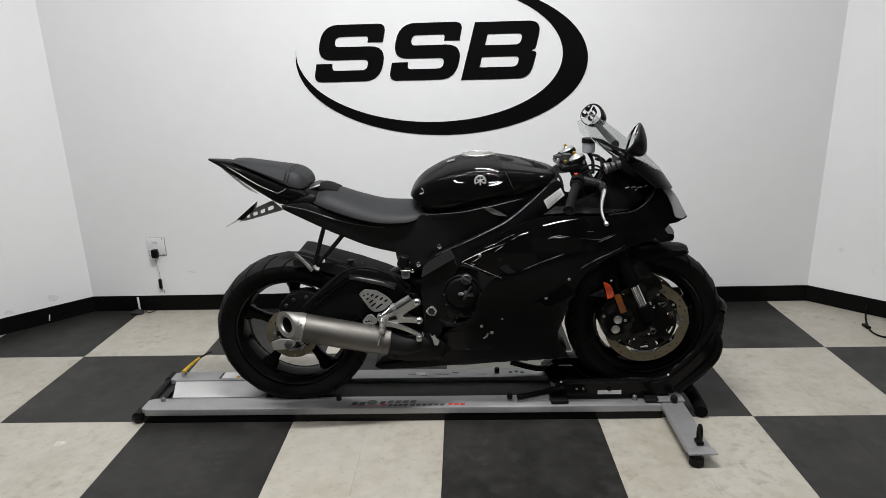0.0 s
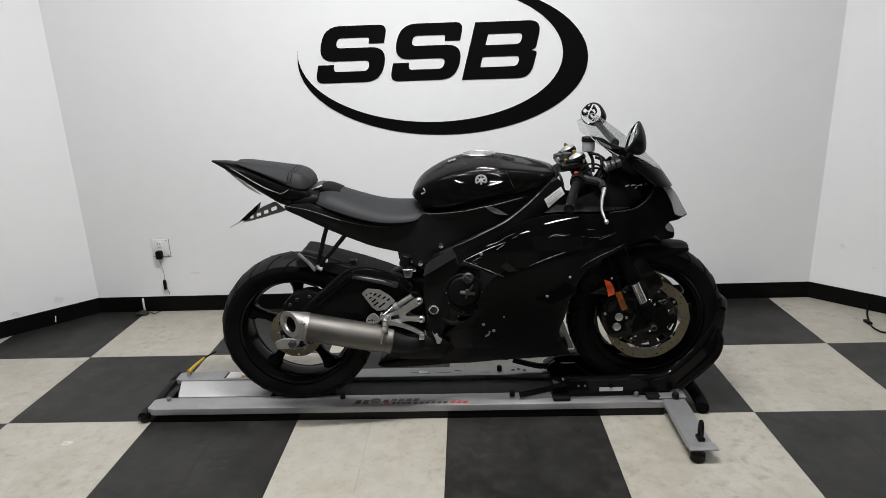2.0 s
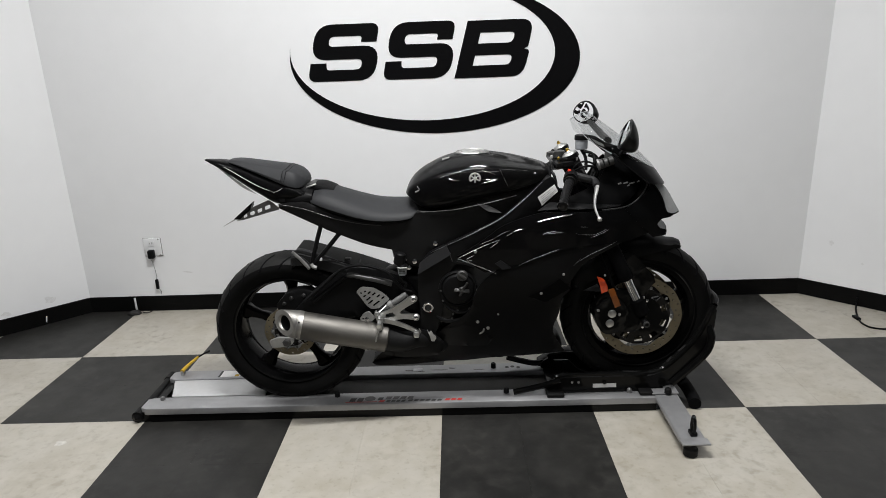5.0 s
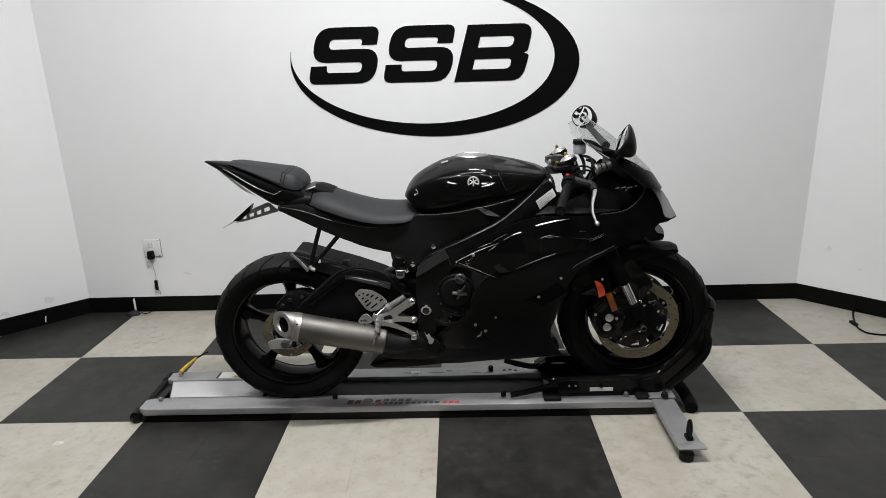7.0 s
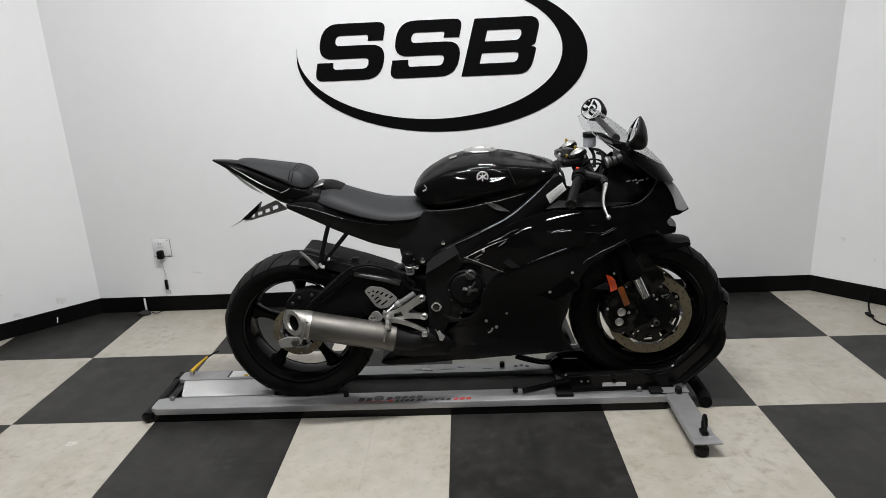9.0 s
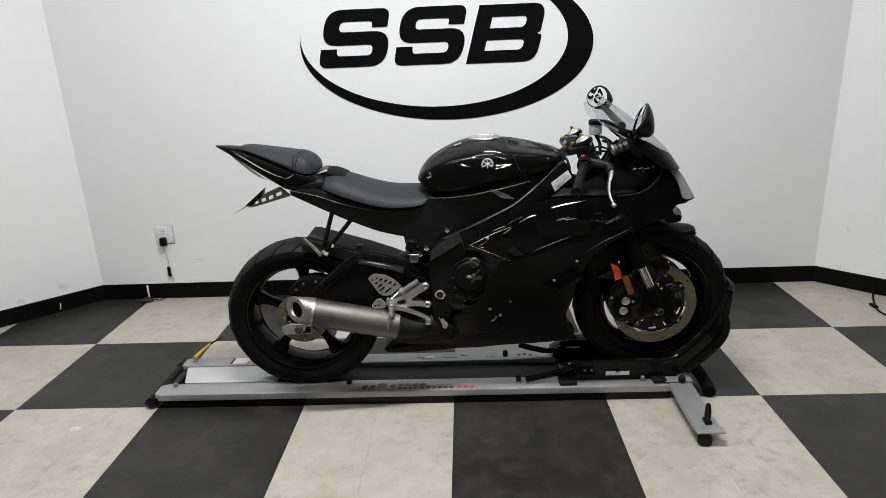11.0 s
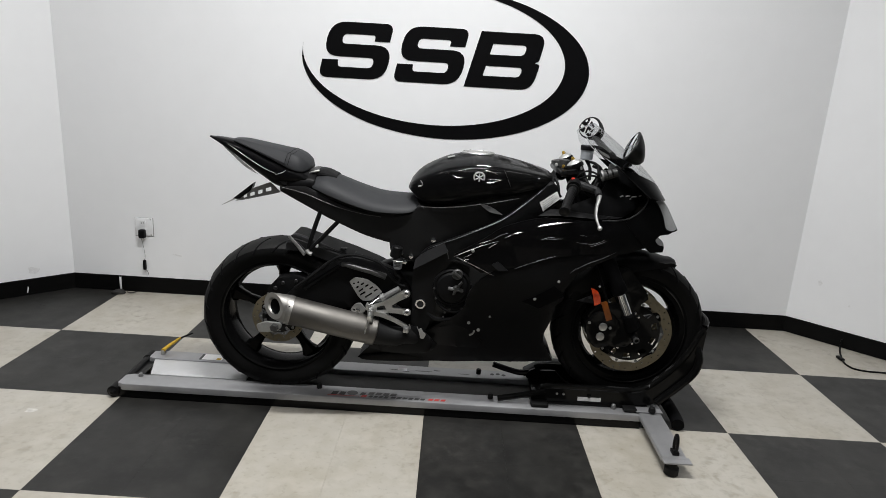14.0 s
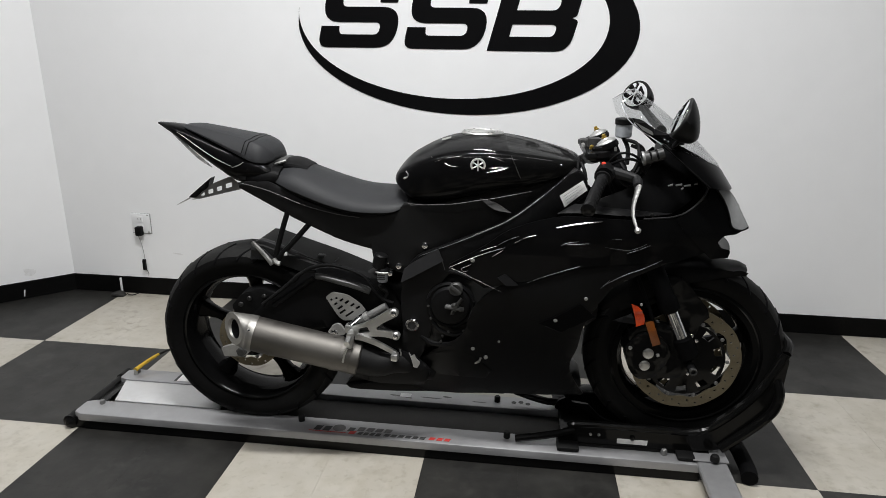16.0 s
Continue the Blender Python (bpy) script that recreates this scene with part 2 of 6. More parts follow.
def spline(pts, n=6, closed=False):
    """Catmull-Rom through the points."""
    pts = [Vector(p) for p in pts]
    k = len(pts)
    out = []
    for i in range(k if closed else k - 1):
        a, b, c, d = (pts[(i + j) % k] if closed else pts[min(max(i + j, 0), k - 1)] for j in (-1, 0, 1, 2))
        for s in range(n):
            t = s / n
            out.append(0.5 * (2 * b + (c - a) * t + (2 * a - 5 * b + 4 * c - d) * t * t + (3 * b - a - 3 * c + d) * t ** 3))
    if not closed:
        out.append(pts[-1])
    return out


def rings(sections, caps=True, closed=False, bm=None):
    """Skins closed rings of equally many points."""
    bm = bm or bmesh.new()
    vs = [[bm.verts.new(p) for p in ring] for ring in sections]
    n = len(vs[0])
    pairs = list(zip(vs, vs[1:])) + ([(vs[-1], vs[0])] if closed else [])
    for a, b in pairs:
        for i in range(n):
            bm.faces.new((a[i], a[(i + 1) % n], b[(i + 1) % n], b[i]))
    if caps and not closed:
        bm.faces.new(vs[0])
        bm.faces.new(vs[-1])
    return bm


def body(stations, n=24, sub=4, power=2.4, y0=None, section=None):
    """A rounded body along x. Stations: x, z top, z bottom, half width."""
    y0 = YB if y0 is None else y0
    fine = spline([(*s[:3],) for s in stations], sub), spline([(s[0], s[3], 0) for s in stations], sub)
    secs = []
    for p, q in zip(*fine):
        zc, hh, hw = (p[1] + p[2]) / 2, abs(p[1] - p[2]) / 2 + 1e-4, max(q[1], 1e-3)
        ring = [(p[0], y0 + hw * u, zc + hh * v) for u, v in section] if section else []
        for i in range(0 if section else n):
            a = 2 * math.pi * i / n
            c, s = math.cos(a), math.sin(a)
            ring.append((p[0], y0 + hw * math.copysign(abs(c) ** (2 / power), c), zc + hh * math.copysign(abs(s) ** (2 / power), s)))
        secs.append(ring)
    return rings(secs)


def tube(pts, r, n=10, sub=5, bm=None, flat=1.0):
    """A round bar along a smooth line; r may be one radius or (start, end)."""
    line = spline(pts, sub) if sub > 1 else [Vector(p) for p in pts]
    secs, up = [], None
    for i, p in enumerate(line):
        d = (line[min(i + 1, len(line) - 1)] - line[max(i - 1, 0)]).normalized()
        if up is None:
            up = d.orthogonal().normalized()
        up = (up - d * up.dot(d)).normalized()
        side = d.cross(up)
        k = i / (len(line) - 1)
        rr = r if isinstance(r, (int, float)) else r[0] + (r[1] - r[0]) * k
        secs.append([p + rr * (math.cos(2 * math.pi * j / n) * up + flat * math.sin(2 * math.pi * j / n) * side) for j in range(n)])
    return rings(secs, bm=bm)


def blade(pts, r, sub=5, n=6):
    """A thin line that tapers to nothing at both ends."""
    line = spline(pts, sub)
    bm = tube(line, 1.0, n, 1)
    bm.verts.ensure_lookup_table()
    k = len(line)
    for i, p in enumerate(line):
        s = r * max(0.12, math.sin(math.pi * (0.06 + 0.88 * i / (k - 1))) ** 0.7)
        for j in range(n):
            v = bm.verts[i * n + j]
            v.co = p + (v.co - p) * s
    return bm


def turned(profile, axis_from, axis_to, n=32, bm=None, closed=False, caps=True):
    """A lathe form: profile of (along, radius) about the line from axis_from; along is in metres."""
    a, d = Vector(axis_from), (Vector(axis_to) - Vector(axis_from)).normalized()
    u = d.orthogonal().normalized()
    v = d.cross(u)
    secs = [[a + d * h + r * (math.cos(2 * math.pi * j / n) * u + math.sin(2 * math.pi * j / n) * v) for j in range(n)] for h, r in profile]
    return rings(secs, caps=caps and not closed, closed=closed, bm=bm)


def box(x0, x1, y0, y1, z0, z1, bevel=0.0, bm=None, seg=2):
    own = bm is None
    bm = bm or bmesh.new()
    r = bmesh.ops.create_cube(bm, size=1)
    for v in r["verts"]:
        v.co = (x0 + (v.co.x + 0.5) * (x1 - x0), y0 + (v.co.y + 0.5) * (y1 - y0), z0 + (v.co.z + 0.5) * (z1 - z0))
    if bevel and own:
        bmesh.ops.bevel(bm, geom=bm.edges[:], offset=bevel, segments=seg, profile=0.5, affect="EDGES")
    return bm


def rounded(pts, n=5):
    """A closed outline of (x, z, corner radius)."""
    out, k = [], len(pts)
    for i in range(k):
        p, a, c = Vector(pts[i][:2]), Vector(pts[i - 1][:2]), Vector(pts[(i + 1) % k][:2])
        r = pts[i][2] if len(pts[i]) > 2 else 0
        da, dc = (a - p), (c - p)
        cut = min(r, da.length * 0.49, dc.length * 0.49)
        if cut < 1e-5:
            out.append(p)
            continue
        s, e = p + da.normalized() * cut, p + dc.normalized() * cut
        for j in range(n + 1):
            t = j / n
            out.append((1 - t) ** 2 * s + 2 * t * (1 - t) * p + t * t * e)
    return out


def plate(outline, holes=(), y=0.0, thick=0.004, bm=None, bevel=0.0):
    """A flat plate in the x-z plane, with holes; its face at y, its back at y + thick."""
    own = bm is None
    bm = bm or bmesh.new()
    edges = []
    for loop in (outline, *holes):
        vs = [bm.verts.new((p[0], y, p[1])) for p in loop]
        edges += [bm.edges.new((vs[i], vs[(i + 1) % len(vs)])) for i in range(len(vs))]
    faces = [g for g in bmesh.ops.triangle_fill(bm, use_beauty=True, edges=edges)["geom"] if isinstance(g, bmesh.types.BMFace)]
    ext = bmesh.ops.extrude_face_region(bm, geom=faces)
    for g in ext["geom"]:
        if isinstance(g, bmesh.types.BMVert):
            g.co.y += thick
    if bevel:
        rim = [e for e in bm.edges if len(e.link_faces) == 2 and e.calc_face_angle(0) > 1.2 and all(v.co.y < y + 1e-5 for v in e.verts)]
        bmesh.ops.bevel(bm, geom=rim, offset=bevel, segments=2, profile=0.5, affect="EDGES")
    return bm


def panel(outline, surface, thick=0.004, cell=0.025, side=-1, smooth_edge=3, lift=0.0, drop=0.004):
    """A curved body panel: the outline in x-z, laid onto y = YB + side * surface(x, z), with a returned edge."""
    pts = []
    k = len(outline)
    sharp = [i for i in range(k) if len(outline[i]) > 2]
    if not sharp:
        pts = spline([(p[0], p[1], 0) for p in outline], smooth_edge, closed=True)
    else:
        order = [(sharp[0] + i) % k for i in range(k + 1)]
        run = []
        for i in order:
            run.append((outline[i][0], outline[i][1], 0))
            if i in sharp and len(run) > 1:
                pts += spline(run, smooth_edge)[:-1]
                run = [run[-1]]
    bm = bmesh.new()
    vs = [bm.verts.new((p[0], 0, p[1])) for p in pts]
    edges = [bm.edges.new((vs[i], vs[(i + 1) % len(vs)])) for i in range(len(vs))]
    bmesh.ops.triangle_fill(bm, use_beauty=True, edges=edges)
    xs, zs = [p[0] for p in pts], [p[1] for p in pts]
    for ax, lo, hi in ((0, min(xs), max(xs)), (2, min(zs), max(zs))):
        for j in range(1, int((hi - lo) / cell) + 1):
            co, no = Vector((0, 0, 0)), Vector((0, 0, 0))
            co[ax], no[ax] = lo + j * cell, 1
            bmesh.ops.bisect_plane(bm, geom=bm.verts[:] + bm.edges[:] + bm.faces[:], plane_co=co, plane_no=no, dist=1e-5)
    bmesh.ops.remove_doubles(bm, verts=bm.verts, dist=1e-4)
    bmesh.ops.dissolve_degenerate(bm, edges=bm.edges, dist=1e-5)
    rim = {v for e in bm.edges if e.is_boundary for v in e.verts}
    for v in bm.verts:
        v.co.y = YB + side * (surface(v.co.x, v.co.z) + lift - (drop if v in rim else 0.0))
    ext = bmesh.ops.extrude_face_region(bm, geom=bm.faces[:])
    for g in ext["geom"]:
        if isinstance(g, bmesh.types.BMVert):
            g.co.y -= side * thick
    return bm


def bolt(name, at, r, material, parent, axis=(0, -1, 0), h=0.008):
    a = Vector(at)
    return part(name, turned([(0, r), (h * 0.5, r), (h * 0.85, r * 0.8), (h, r * 0.4)], a, a + Vector(axis), 14), material, parent)


# ---- the room ----
LEFT_CORNER, RIGHT_CORNER = (-2.117, WALL_Y), (2.052, WALL_Y)
LEFT_END, RIGHT_END = (-4.2, -0.83), (4.2, -0.90)
BACK = -6.0


def wall(name, a, b, material, label, z1=CEIL, thick=0.12):
    """A wall between two plan points; its room face lies on the line, the thickness behind it."""
    a, b = Vector(a), Vector(b)
    d = (b - a).normalized()
    n = Vector((-d.y, d.x)) * thick
    bm = bmesh.new()
    low = [bm.verts.new((p.x, p.y, 0)) for p in (a, b, b + n, a + n)]
    f = bm.faces.new(low)
    for g in bmesh.ops.extrude_face_region(bm, geom=[f])["geom"]:
        if isinstance(g, bmesh.types.BMVert):
            g.co.z = z1
    return tagged(part(name, bm, material, smooth=0), label, "wall", kind="structure")


wall("wall_north", LEFT_CORNER, RIGHT_CORNER, "wall", "smooth white painted wall with black emblem")
wall("wall_northwest", LEFT_END, LEFT_CORNER, "wall", "angled white painted wall with scuffs")
wall("wall_northeast", RIGHT_CORNER, RIGHT_END, "wall", "angled white painted wall with scuffs")
# unseen walls and ceiling close the room, dark to keep reflections low
wall("wall_west", (LEFT_END[0], BACK), LEFT_END, "shop", "grey painted side wall")
wall("wall_east", RIGHT_END, (RIGHT_END[0], BACK), "shop", "grey painted side wall")
wall("wall_south", (RIGHT_END[0], BACK), (LEFT_END[0], BACK), "shop", "grey painted wall behind the stand")
tagged(part("ceiling", box(-4.4, 4.4, BACK - 0.2, WALL_Y + 0.2, CEIL, CEIL + 0.1), "ceiling", smooth=0), "dark open ceiling boards", "ceiling", kind="structure")


def skirting(name, a, b, cut_a, cut_b):
    """Black base strip with a rounded top and a small toe, mitred at its ends."""
    a, b = Vector((*a, 0)), Vector((*b, 0))
    d = (b - a).normalized()
    n = Vector((d.y, -d.x, 0))
    prof = [(0, 0.002), (0.0065, 0.002), (0.006, 0.006), (0.0055, 0.014), (0.005, 0.088), (0.004, 0.0915), (0, 0.093)]
    secs = [[p + n * o + d * (o * cut) + Vector((0, 0, z)) for o, z in prof] for p, cut in ((a, cut_a), (b, -cut_b))]
    return tagged(part(name, rings(secs), "base", smooth=0), "glossy black vinyl base strip along the wall", "baseboard", kind="structure")


skirting("baseboard_north", LEFT_CORNER, RIGHT_CORNER, 0.41, 0.41)
skirting("baseboard_northwest", LEFT_END, LEFT_CORNER, 0, 0.4)
skirting("baseboard_northeast", RIGHT_CORNER, RIGHT_END, 0.41, 0)


# fixtures of the ceiling lights
def fixture(x, y, sx, sy):
    f = thing("ceiling_fixture", "white rectangular ceiling light fixture", "ceiling light", "ceiling lights")
    bm = bmesh.new()
    for u in (-1, 1):
        box(x + u * (sx / 2 + 0.02) - 0.015, x + u * (sx / 2 + 0.02) + 0.015, y - sy / 2 - 0.03, y + sy / 2 + 0.03, CEIL - 0.08, CEIL - 0.001, bm=bm)
        box(x - sx / 2, x + sx / 2, y + u * (sy / 2 + 0.015) - 0.012, y + u * (sy / 2 + 0.015) + 0.012, CEIL - 0.08, CEIL - 0.001, bm=bm)
    part("frame", bm, "housing", f, smooth=0)
    part("backing", box(x - sx / 2, x + sx / 2, y - sy / 2, y + sy / 2, CEIL - 0.03, CEIL - 0.004), "housing", f, smooth=0)


for lamp in LAMPS:
    fixture(*lamp[:4])


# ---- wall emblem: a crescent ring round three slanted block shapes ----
emblem = tagged(new("wall_emblem"), "large black cut-vinyl emblem on the white wall", "sign")
FACE = WALL_Y - 0.003


def crescent():
    def oval(x, z, a, b, tilt, t):
        u, v, c, s = a * math.cos(t), b * math.sin(t), math.cos(radians(tilt)), math.sin(radians(tilt))
        return x + u * c - v * s, z + u * s + v * c
    outer, inner = [], []
    for i in range(97):
        t = i / 96
        a = radians(176 + t * (450 - 176))
        outer.append(oval(-0.012, 1.381, 0.767, 0.387, -1.2, a))
        inner.append(oval(-0.076, 1.414, 0.700, 0.349, -1.75, a))
    outer[0], inner[-1] = inner[0], outer[-1]
    bm = bmesh.new()
    rows = []
    for o, i in zip(outer, inner):
        rows.append([bm.verts.new((p[0], y, p[1])) for p in (o, i) for y in (FACE, WALL_Y - 0.0005)])
    for a, b in zip(rows, rows[1:]):
        for j, k in ((0, 2), (2, 3), (3, 1), (1, 0)):
            bm.faces.new((a[j], a[k], b[k], b[j]))
    bmesh.ops.remove_doubles(bm, verts=bm.verts, dist=1e-4)
    return bm


part("crescent", crescent(), "decal_black", emblem, smooth=0)
H = 0.287


def slanted(pts, x0, z0, slant):
    return [(x0 + H * (p[0] + slant * p[1]), z0 + H * p[1]) for p in rounded(pts, 6)]


def curl(x0, z0, w=1.175):
    """A double-curl block shape."""
    s = 0.285
    u = w + .065                                       # the lower bowl is wider than the upper
    pts = [(w - .01, .68), (w - .01, 1, .27), (0, 1, .34), (0, .385, .28), (u - s, .385, .09), (u - s, .20, .12), (s + .03, .20, .06), (s + .01, .325), (0, .325), (0, 0, .24),
           (u, 0, .38), (u, .615, .30), (s, .615, .09), (s, .79, .12), (w - s - .01, .79, .06), (w - s - .01, .68)]
    return plate(slanted(pts, x0, z0, 0.235), y=FACE, thick=0.0025)


def double_bow(x0, z0, w=1.255):
    """An upright with two bows and two openings."""
    s = 0.285
    out = [(0, 0), (0, 1), (w - .05, 1, .30), (w - .03, .52, .26), (w - .10, .49, .02), (w + .01, .46, .26), (w + .01, 0, .38)]
    hole = lambda lo, hi, e: slanted([(s, lo), (s, hi), (w - s + e, hi, .1), (w - s + e, lo, .1)], x0, z0, 0.27)
    return plate(slanted(out, x0, z0, 0.27), [hole(.6, .79, -.05), hole(.215, .395, .0)], FACE, 0.0025)


part("emblem_shape", curl(-0.693, 1.286), "decal_black", emblem, smooth=0)
part("emblem_shape", curl(-0.293, 1.284), "decal_black", emblem, smooth=0)
part("emblem_shape", double_bow(0.091, 1.279), "decal_black", emblem, smooth=0)


# ---- power outlet with a black plug and a short hanging lead ----
def outlet():
    t = thing("wall_outlet", "white double power outlet plate on the wall", "outlet")
    x, z = -1.692, 0.395
    part("plate", box(x - 0.046, x + 0.055, WALL_Y - 0.007, WALL_Y, z - 0.052, z + 0.052, 0.003), "outlet", t)
    # grey sheet reaches past the plate as its shadow, most right and below
    part("plate_shadow", box(x - 0.0475, x + 0.0585, WALL_Y - 0.002, WALL_Y - 0.0005, z - 0.0560, z + 0.0535), "outlet_edge", t, "grey sheet drawing the plate's shadow outline", 0)
    for dz in (0.022, -0.022):
        s = part("socket", plate(rounded([(x - 0.017, z + dz - 0.016, .008), (x + 0.017, z + dz - 0.016, .008), (x + 0.017, z + dz + 0.016, .008), (x - 0.017, z + dz + 0.016, .008)]),
                                 y=WALL_Y - 0.0095, thick=0.003), "outlet", t, smooth=0)
        for dx in (-0.007, 0.007):
            part("slot", box(x + dx - 0.0015, x + dx + 0.0015, WALL_Y - 0.0105, WALL_Y - 0.0088, z + dz - 0.004, z + dz + 0.008), "outlet_edge", s, smooth=0)
    for dz in (-0.045, 0.045):
        bolt("screw", (x + 0.045, WALL_Y - 0.007, z + dz), 0.004, "cast", t, h=0.002)
    p = thing("power_plug", "black plug adapter in the outlet with thin hanging lead", "plug")
    part("body", box(x - 0.016, x + 0.019, WALL_Y - 0.042, WALL_Y - 0.009, z - 0.062, z - 0.012, 0.008, seg=3), "satin", p)
    part("lead", tube([(x - 0.005, WALL_Y - 0.03, z - 0.06), (x, WALL_Y - 0.02, z - 0.10), (x + 0.004, WALL_Y - 0.012, z - 0.17), (x - 0.002, WALL_Y - 0.012, z - 0.20)], 0.0014, 6), "outlet_edge", p)
    part("connector", box(x - 0.008, x + 0.008, WALL_Y - 0.022, WALL_Y - 0.006, z - 0.255, z - 0.195, 0.004), "satin", p)
    part("lead_end", tube([(x + 0.004, WALL_Y - 0.014, z - 0.25), (x + 0.016, WALL_Y - 0.012, z - 0.27), (x + 0.014, WALL_Y - 0.012, z - 0.285)], 0.0013, 6), "satin", p)


outlet()


# ---- small floor things by the wall ----
def door_stop():
    t = thing("floor_bracket", "small black floor foot with a pale upright strip", "bracket")
    part("foot", body([(-1.872, 0.010, 0.0, 0.015), (-1.852, 0.022, 0.0, 0.026), (-1.822, 0.022, 0.0, 0.026), (-1.80, 0.008, 0.0, 0.015)], 16, 3, 3, WALL_Y - 0.055), "rail_mat", t)
    part("strip", box(-1.845, -1.835, WALL_Y - 0.020, WALL_Y - 0.014, 0.012, 0.088, 0.001), "outlet", t)
    part("tail", tube([(-1.79, WALL_Y - .05, 0.012), (-1.76, WALL_Y - .055, 0.008), (-1.735, WALL_Y - .035, 0.012)], 0.003, 6), "satin", t)
    c = thing("paint_chip", "pale chip in the black base strip", "chip")
    m = part("chip", box(-0.003, 0.003, -0.0085, -0.0062, 0.016, 0.052, 0.0005), "outlet", c)
    c.matrix_world = pose(-2.292, 1.053, 0, 0, 10, 45)


door_stop()


def floor_cord():
    t = thing("extension_cord", "thin black power cord lying on the floor by the wall", "cord")
    part("cable", tube([(2.262, 1.008, 0.05), (2.256, 1.00, 0.01), (2.22, 0.94, 0.005), (2.185, 0.87, 0.005), (2.152, 0.79, 0.005), (2.15, 0.74, 0.005), (2.165, 0.71, 0.005), (2.22, 0.69, 0.005), (2.32, 0.685, 0.005), (2.5, 0.66, 0.005)], 0.0045, 8), "satin", t)
    part("inline_switch", box(2.150, 2.172, 0.812, 0.862, 0.0, 0.014, 0.004), "satin", t)


floor_cord()


def scuff(x, z, w, h, turn=0.0, on="north"):
    """A flat scuff mark on the paint."""
    pts = [(w * math.cos(a) * (1 + 0.3 * math.sin(3 * a + x * 9)), h * math.sin(a) * (1 + 0.3 * math.cos(2 * a + z * 9))) for a in (2 * math.pi * i / 14 for i in range(14))]
    bm = plate(pts, y=-0.0012, thick=0.0008)
    ob = tagged(part("wall_scuff", bm, "smudge", smooth=0), "faint grey scuff on the white wall", "scuff", "wall scuffs")
    if on == "north":
        ob.matrix_world = pose(x, WALL_Y, z, 0, turn, 0)
    else:
        a, b = (LEFT_END, LEFT_CORNER) if on == "west" else (RIGHT_CORNER, RIGHT_END)
        d = (Vector(b) - Vector(a)).normalized()
        p = Vector(LEFT_CORNER) - d * x if on == "west" else Vector(a) + d * x
        ob.matrix_world = pose(p.x, p.y, z, 0, turn, math.degrees(math.atan2(d.y, d.x)))


scuff(-1.50, 0.235, 0.03, 0.004, 5)
scuff(0.12 + 0.18, 0.24, 0.006, 0.005, 0, "east")
scuff(0.14, 0.33, 0.012, 0.012, 0, "east")
scuff(0.205, 0.140, 0.026, 0.022, -8, "west")
scuff(0.42, 0.118, 0.022, 0.014, 0, "west")
scuff(0.47, 0.25, 0.006, 0.005, 0, "west")


def floor_scuff(x, y, r):
    """A pale rubbed patch on a cream tile."""
    pts = [(x + r * math.cos(a) * (1 + .35 * math.sin(3 * a + 1)), y + r * math.sin(a) * (1 + .3 * math.cos(2 * a))) for a in (2 * math.pi * i / 16 for i in range(16))]
    bm = bmesh.new()
    low = bm.faces.new([bm.verts.new((u, v, .0002)) for u, v in pts])
    for g in bmesh.ops.extrude_face_region(bm, geom=[low])["geom"]:
        if isinstance(g, bmesh.types.BMVert):
            g.co.z += .0004
    tagged(part("floor_scuff", bm, "rub", smooth=0), "pale rubbed scuff on a cream floor tile", "scuff", "floor scuffs")


floor_scuff(-1.488, -0.150, 0.020)


# ---- motorcycle dolly ----
dolly = thing("motorcycle_dolly", "low silver steel motorcycle dolly with two rails on black rollers", "dolly")
RT = 0.062                                              # top of the rails


def rail(name, x0, x1, y0, y1, lip):
    """A pressed channel: flat top with rounded edges, side lips turned down and chamfered ends."""
    r = 0.006
    prof = [(y0 + 0.003, RT - lip), (y0, RT - lip), (y0, RT - r), (y0 + r * 0.3, RT - r * 0.3), (y0 + r, RT), (y1 - r, RT), (y1 - r * 0.3, RT - r * 0.3), (y1, RT - r), (y1, RT - lip), (y1 - 0.003, RT - lip),
            (y1 - 0.003, RT - r), (y1 - r, RT - 0.003), (y0 + r, RT - 0.003), (y0 + 0.003, RT - r)]
    secs = []
    for x, inset in ((x0, 0.012), (x0 + 0.025, 0.0), (x1 - 0.01, 0.0), (x1, 0.0)):
        mid = (y0 + y1) / 2
        secs.append([(x, mid + (y - mid) * (1 - inset / (y1 - y0) * 2), z) for y, z in prof])
    return part(name, rings(secs), "rail", dolly, smooth=30)


rail("near_rail", -1.226, 0.872, -0.014, 0.080, 0.027)
rail("far_rail", -1.215, 0.72, 0.232, 0.316, 0.027)
bm = bmesh.new()
low = bm.faces.new([bm.verts.new((x, y, 0.051)) for x, y in ((-1.140, 0.091), (-0.745, 0.091), (-0.745, 0.2305), (-1.186, 0.2305))])
for g in bmesh.ops.extrude_face_region(bm, geom=[low])["geom"]:
    if isinstance(g, bmesh.types.BMVert):
        g.co.z += 0.007
bmesh.ops.bevel(bm, geom=bm.edges[:], offset=0.002, segments=2, profile=0.5, affect="EDGES")
part("end_plate", bm, "rail_bright", dolly, "bright galvanised ramp plate")
part("trough_plate", box(-1.13, 0.74, 0.0815, 0.2305, 0.036, 0.042, 0.002), "rail_mat", dolly, "dark grip plate between the rails")
# black boxes fill the dark gap below the rails
part("under_fill", box(-1.19, 0.86, -0.011, 0.076, 0.002, 0.040), "powder", dolly)
part("under_fill", box(-1.17, 0.66, 0.238, 0.300, 0.004, 0.040), "powder", dolly)
roller = part("roller", turned([(0, 0.018), (0.004, 0.024), (0.05, 0.024), (0.055, 0.019), (0.30, 0.019), (0.305, 0.024), (0.355, 0.024), (0.36, 0.018)], (-1.243, -0.018, 0.0245), (-1.243, 1, 0.0245), 24), "powder", dolly, "black steel end roller")
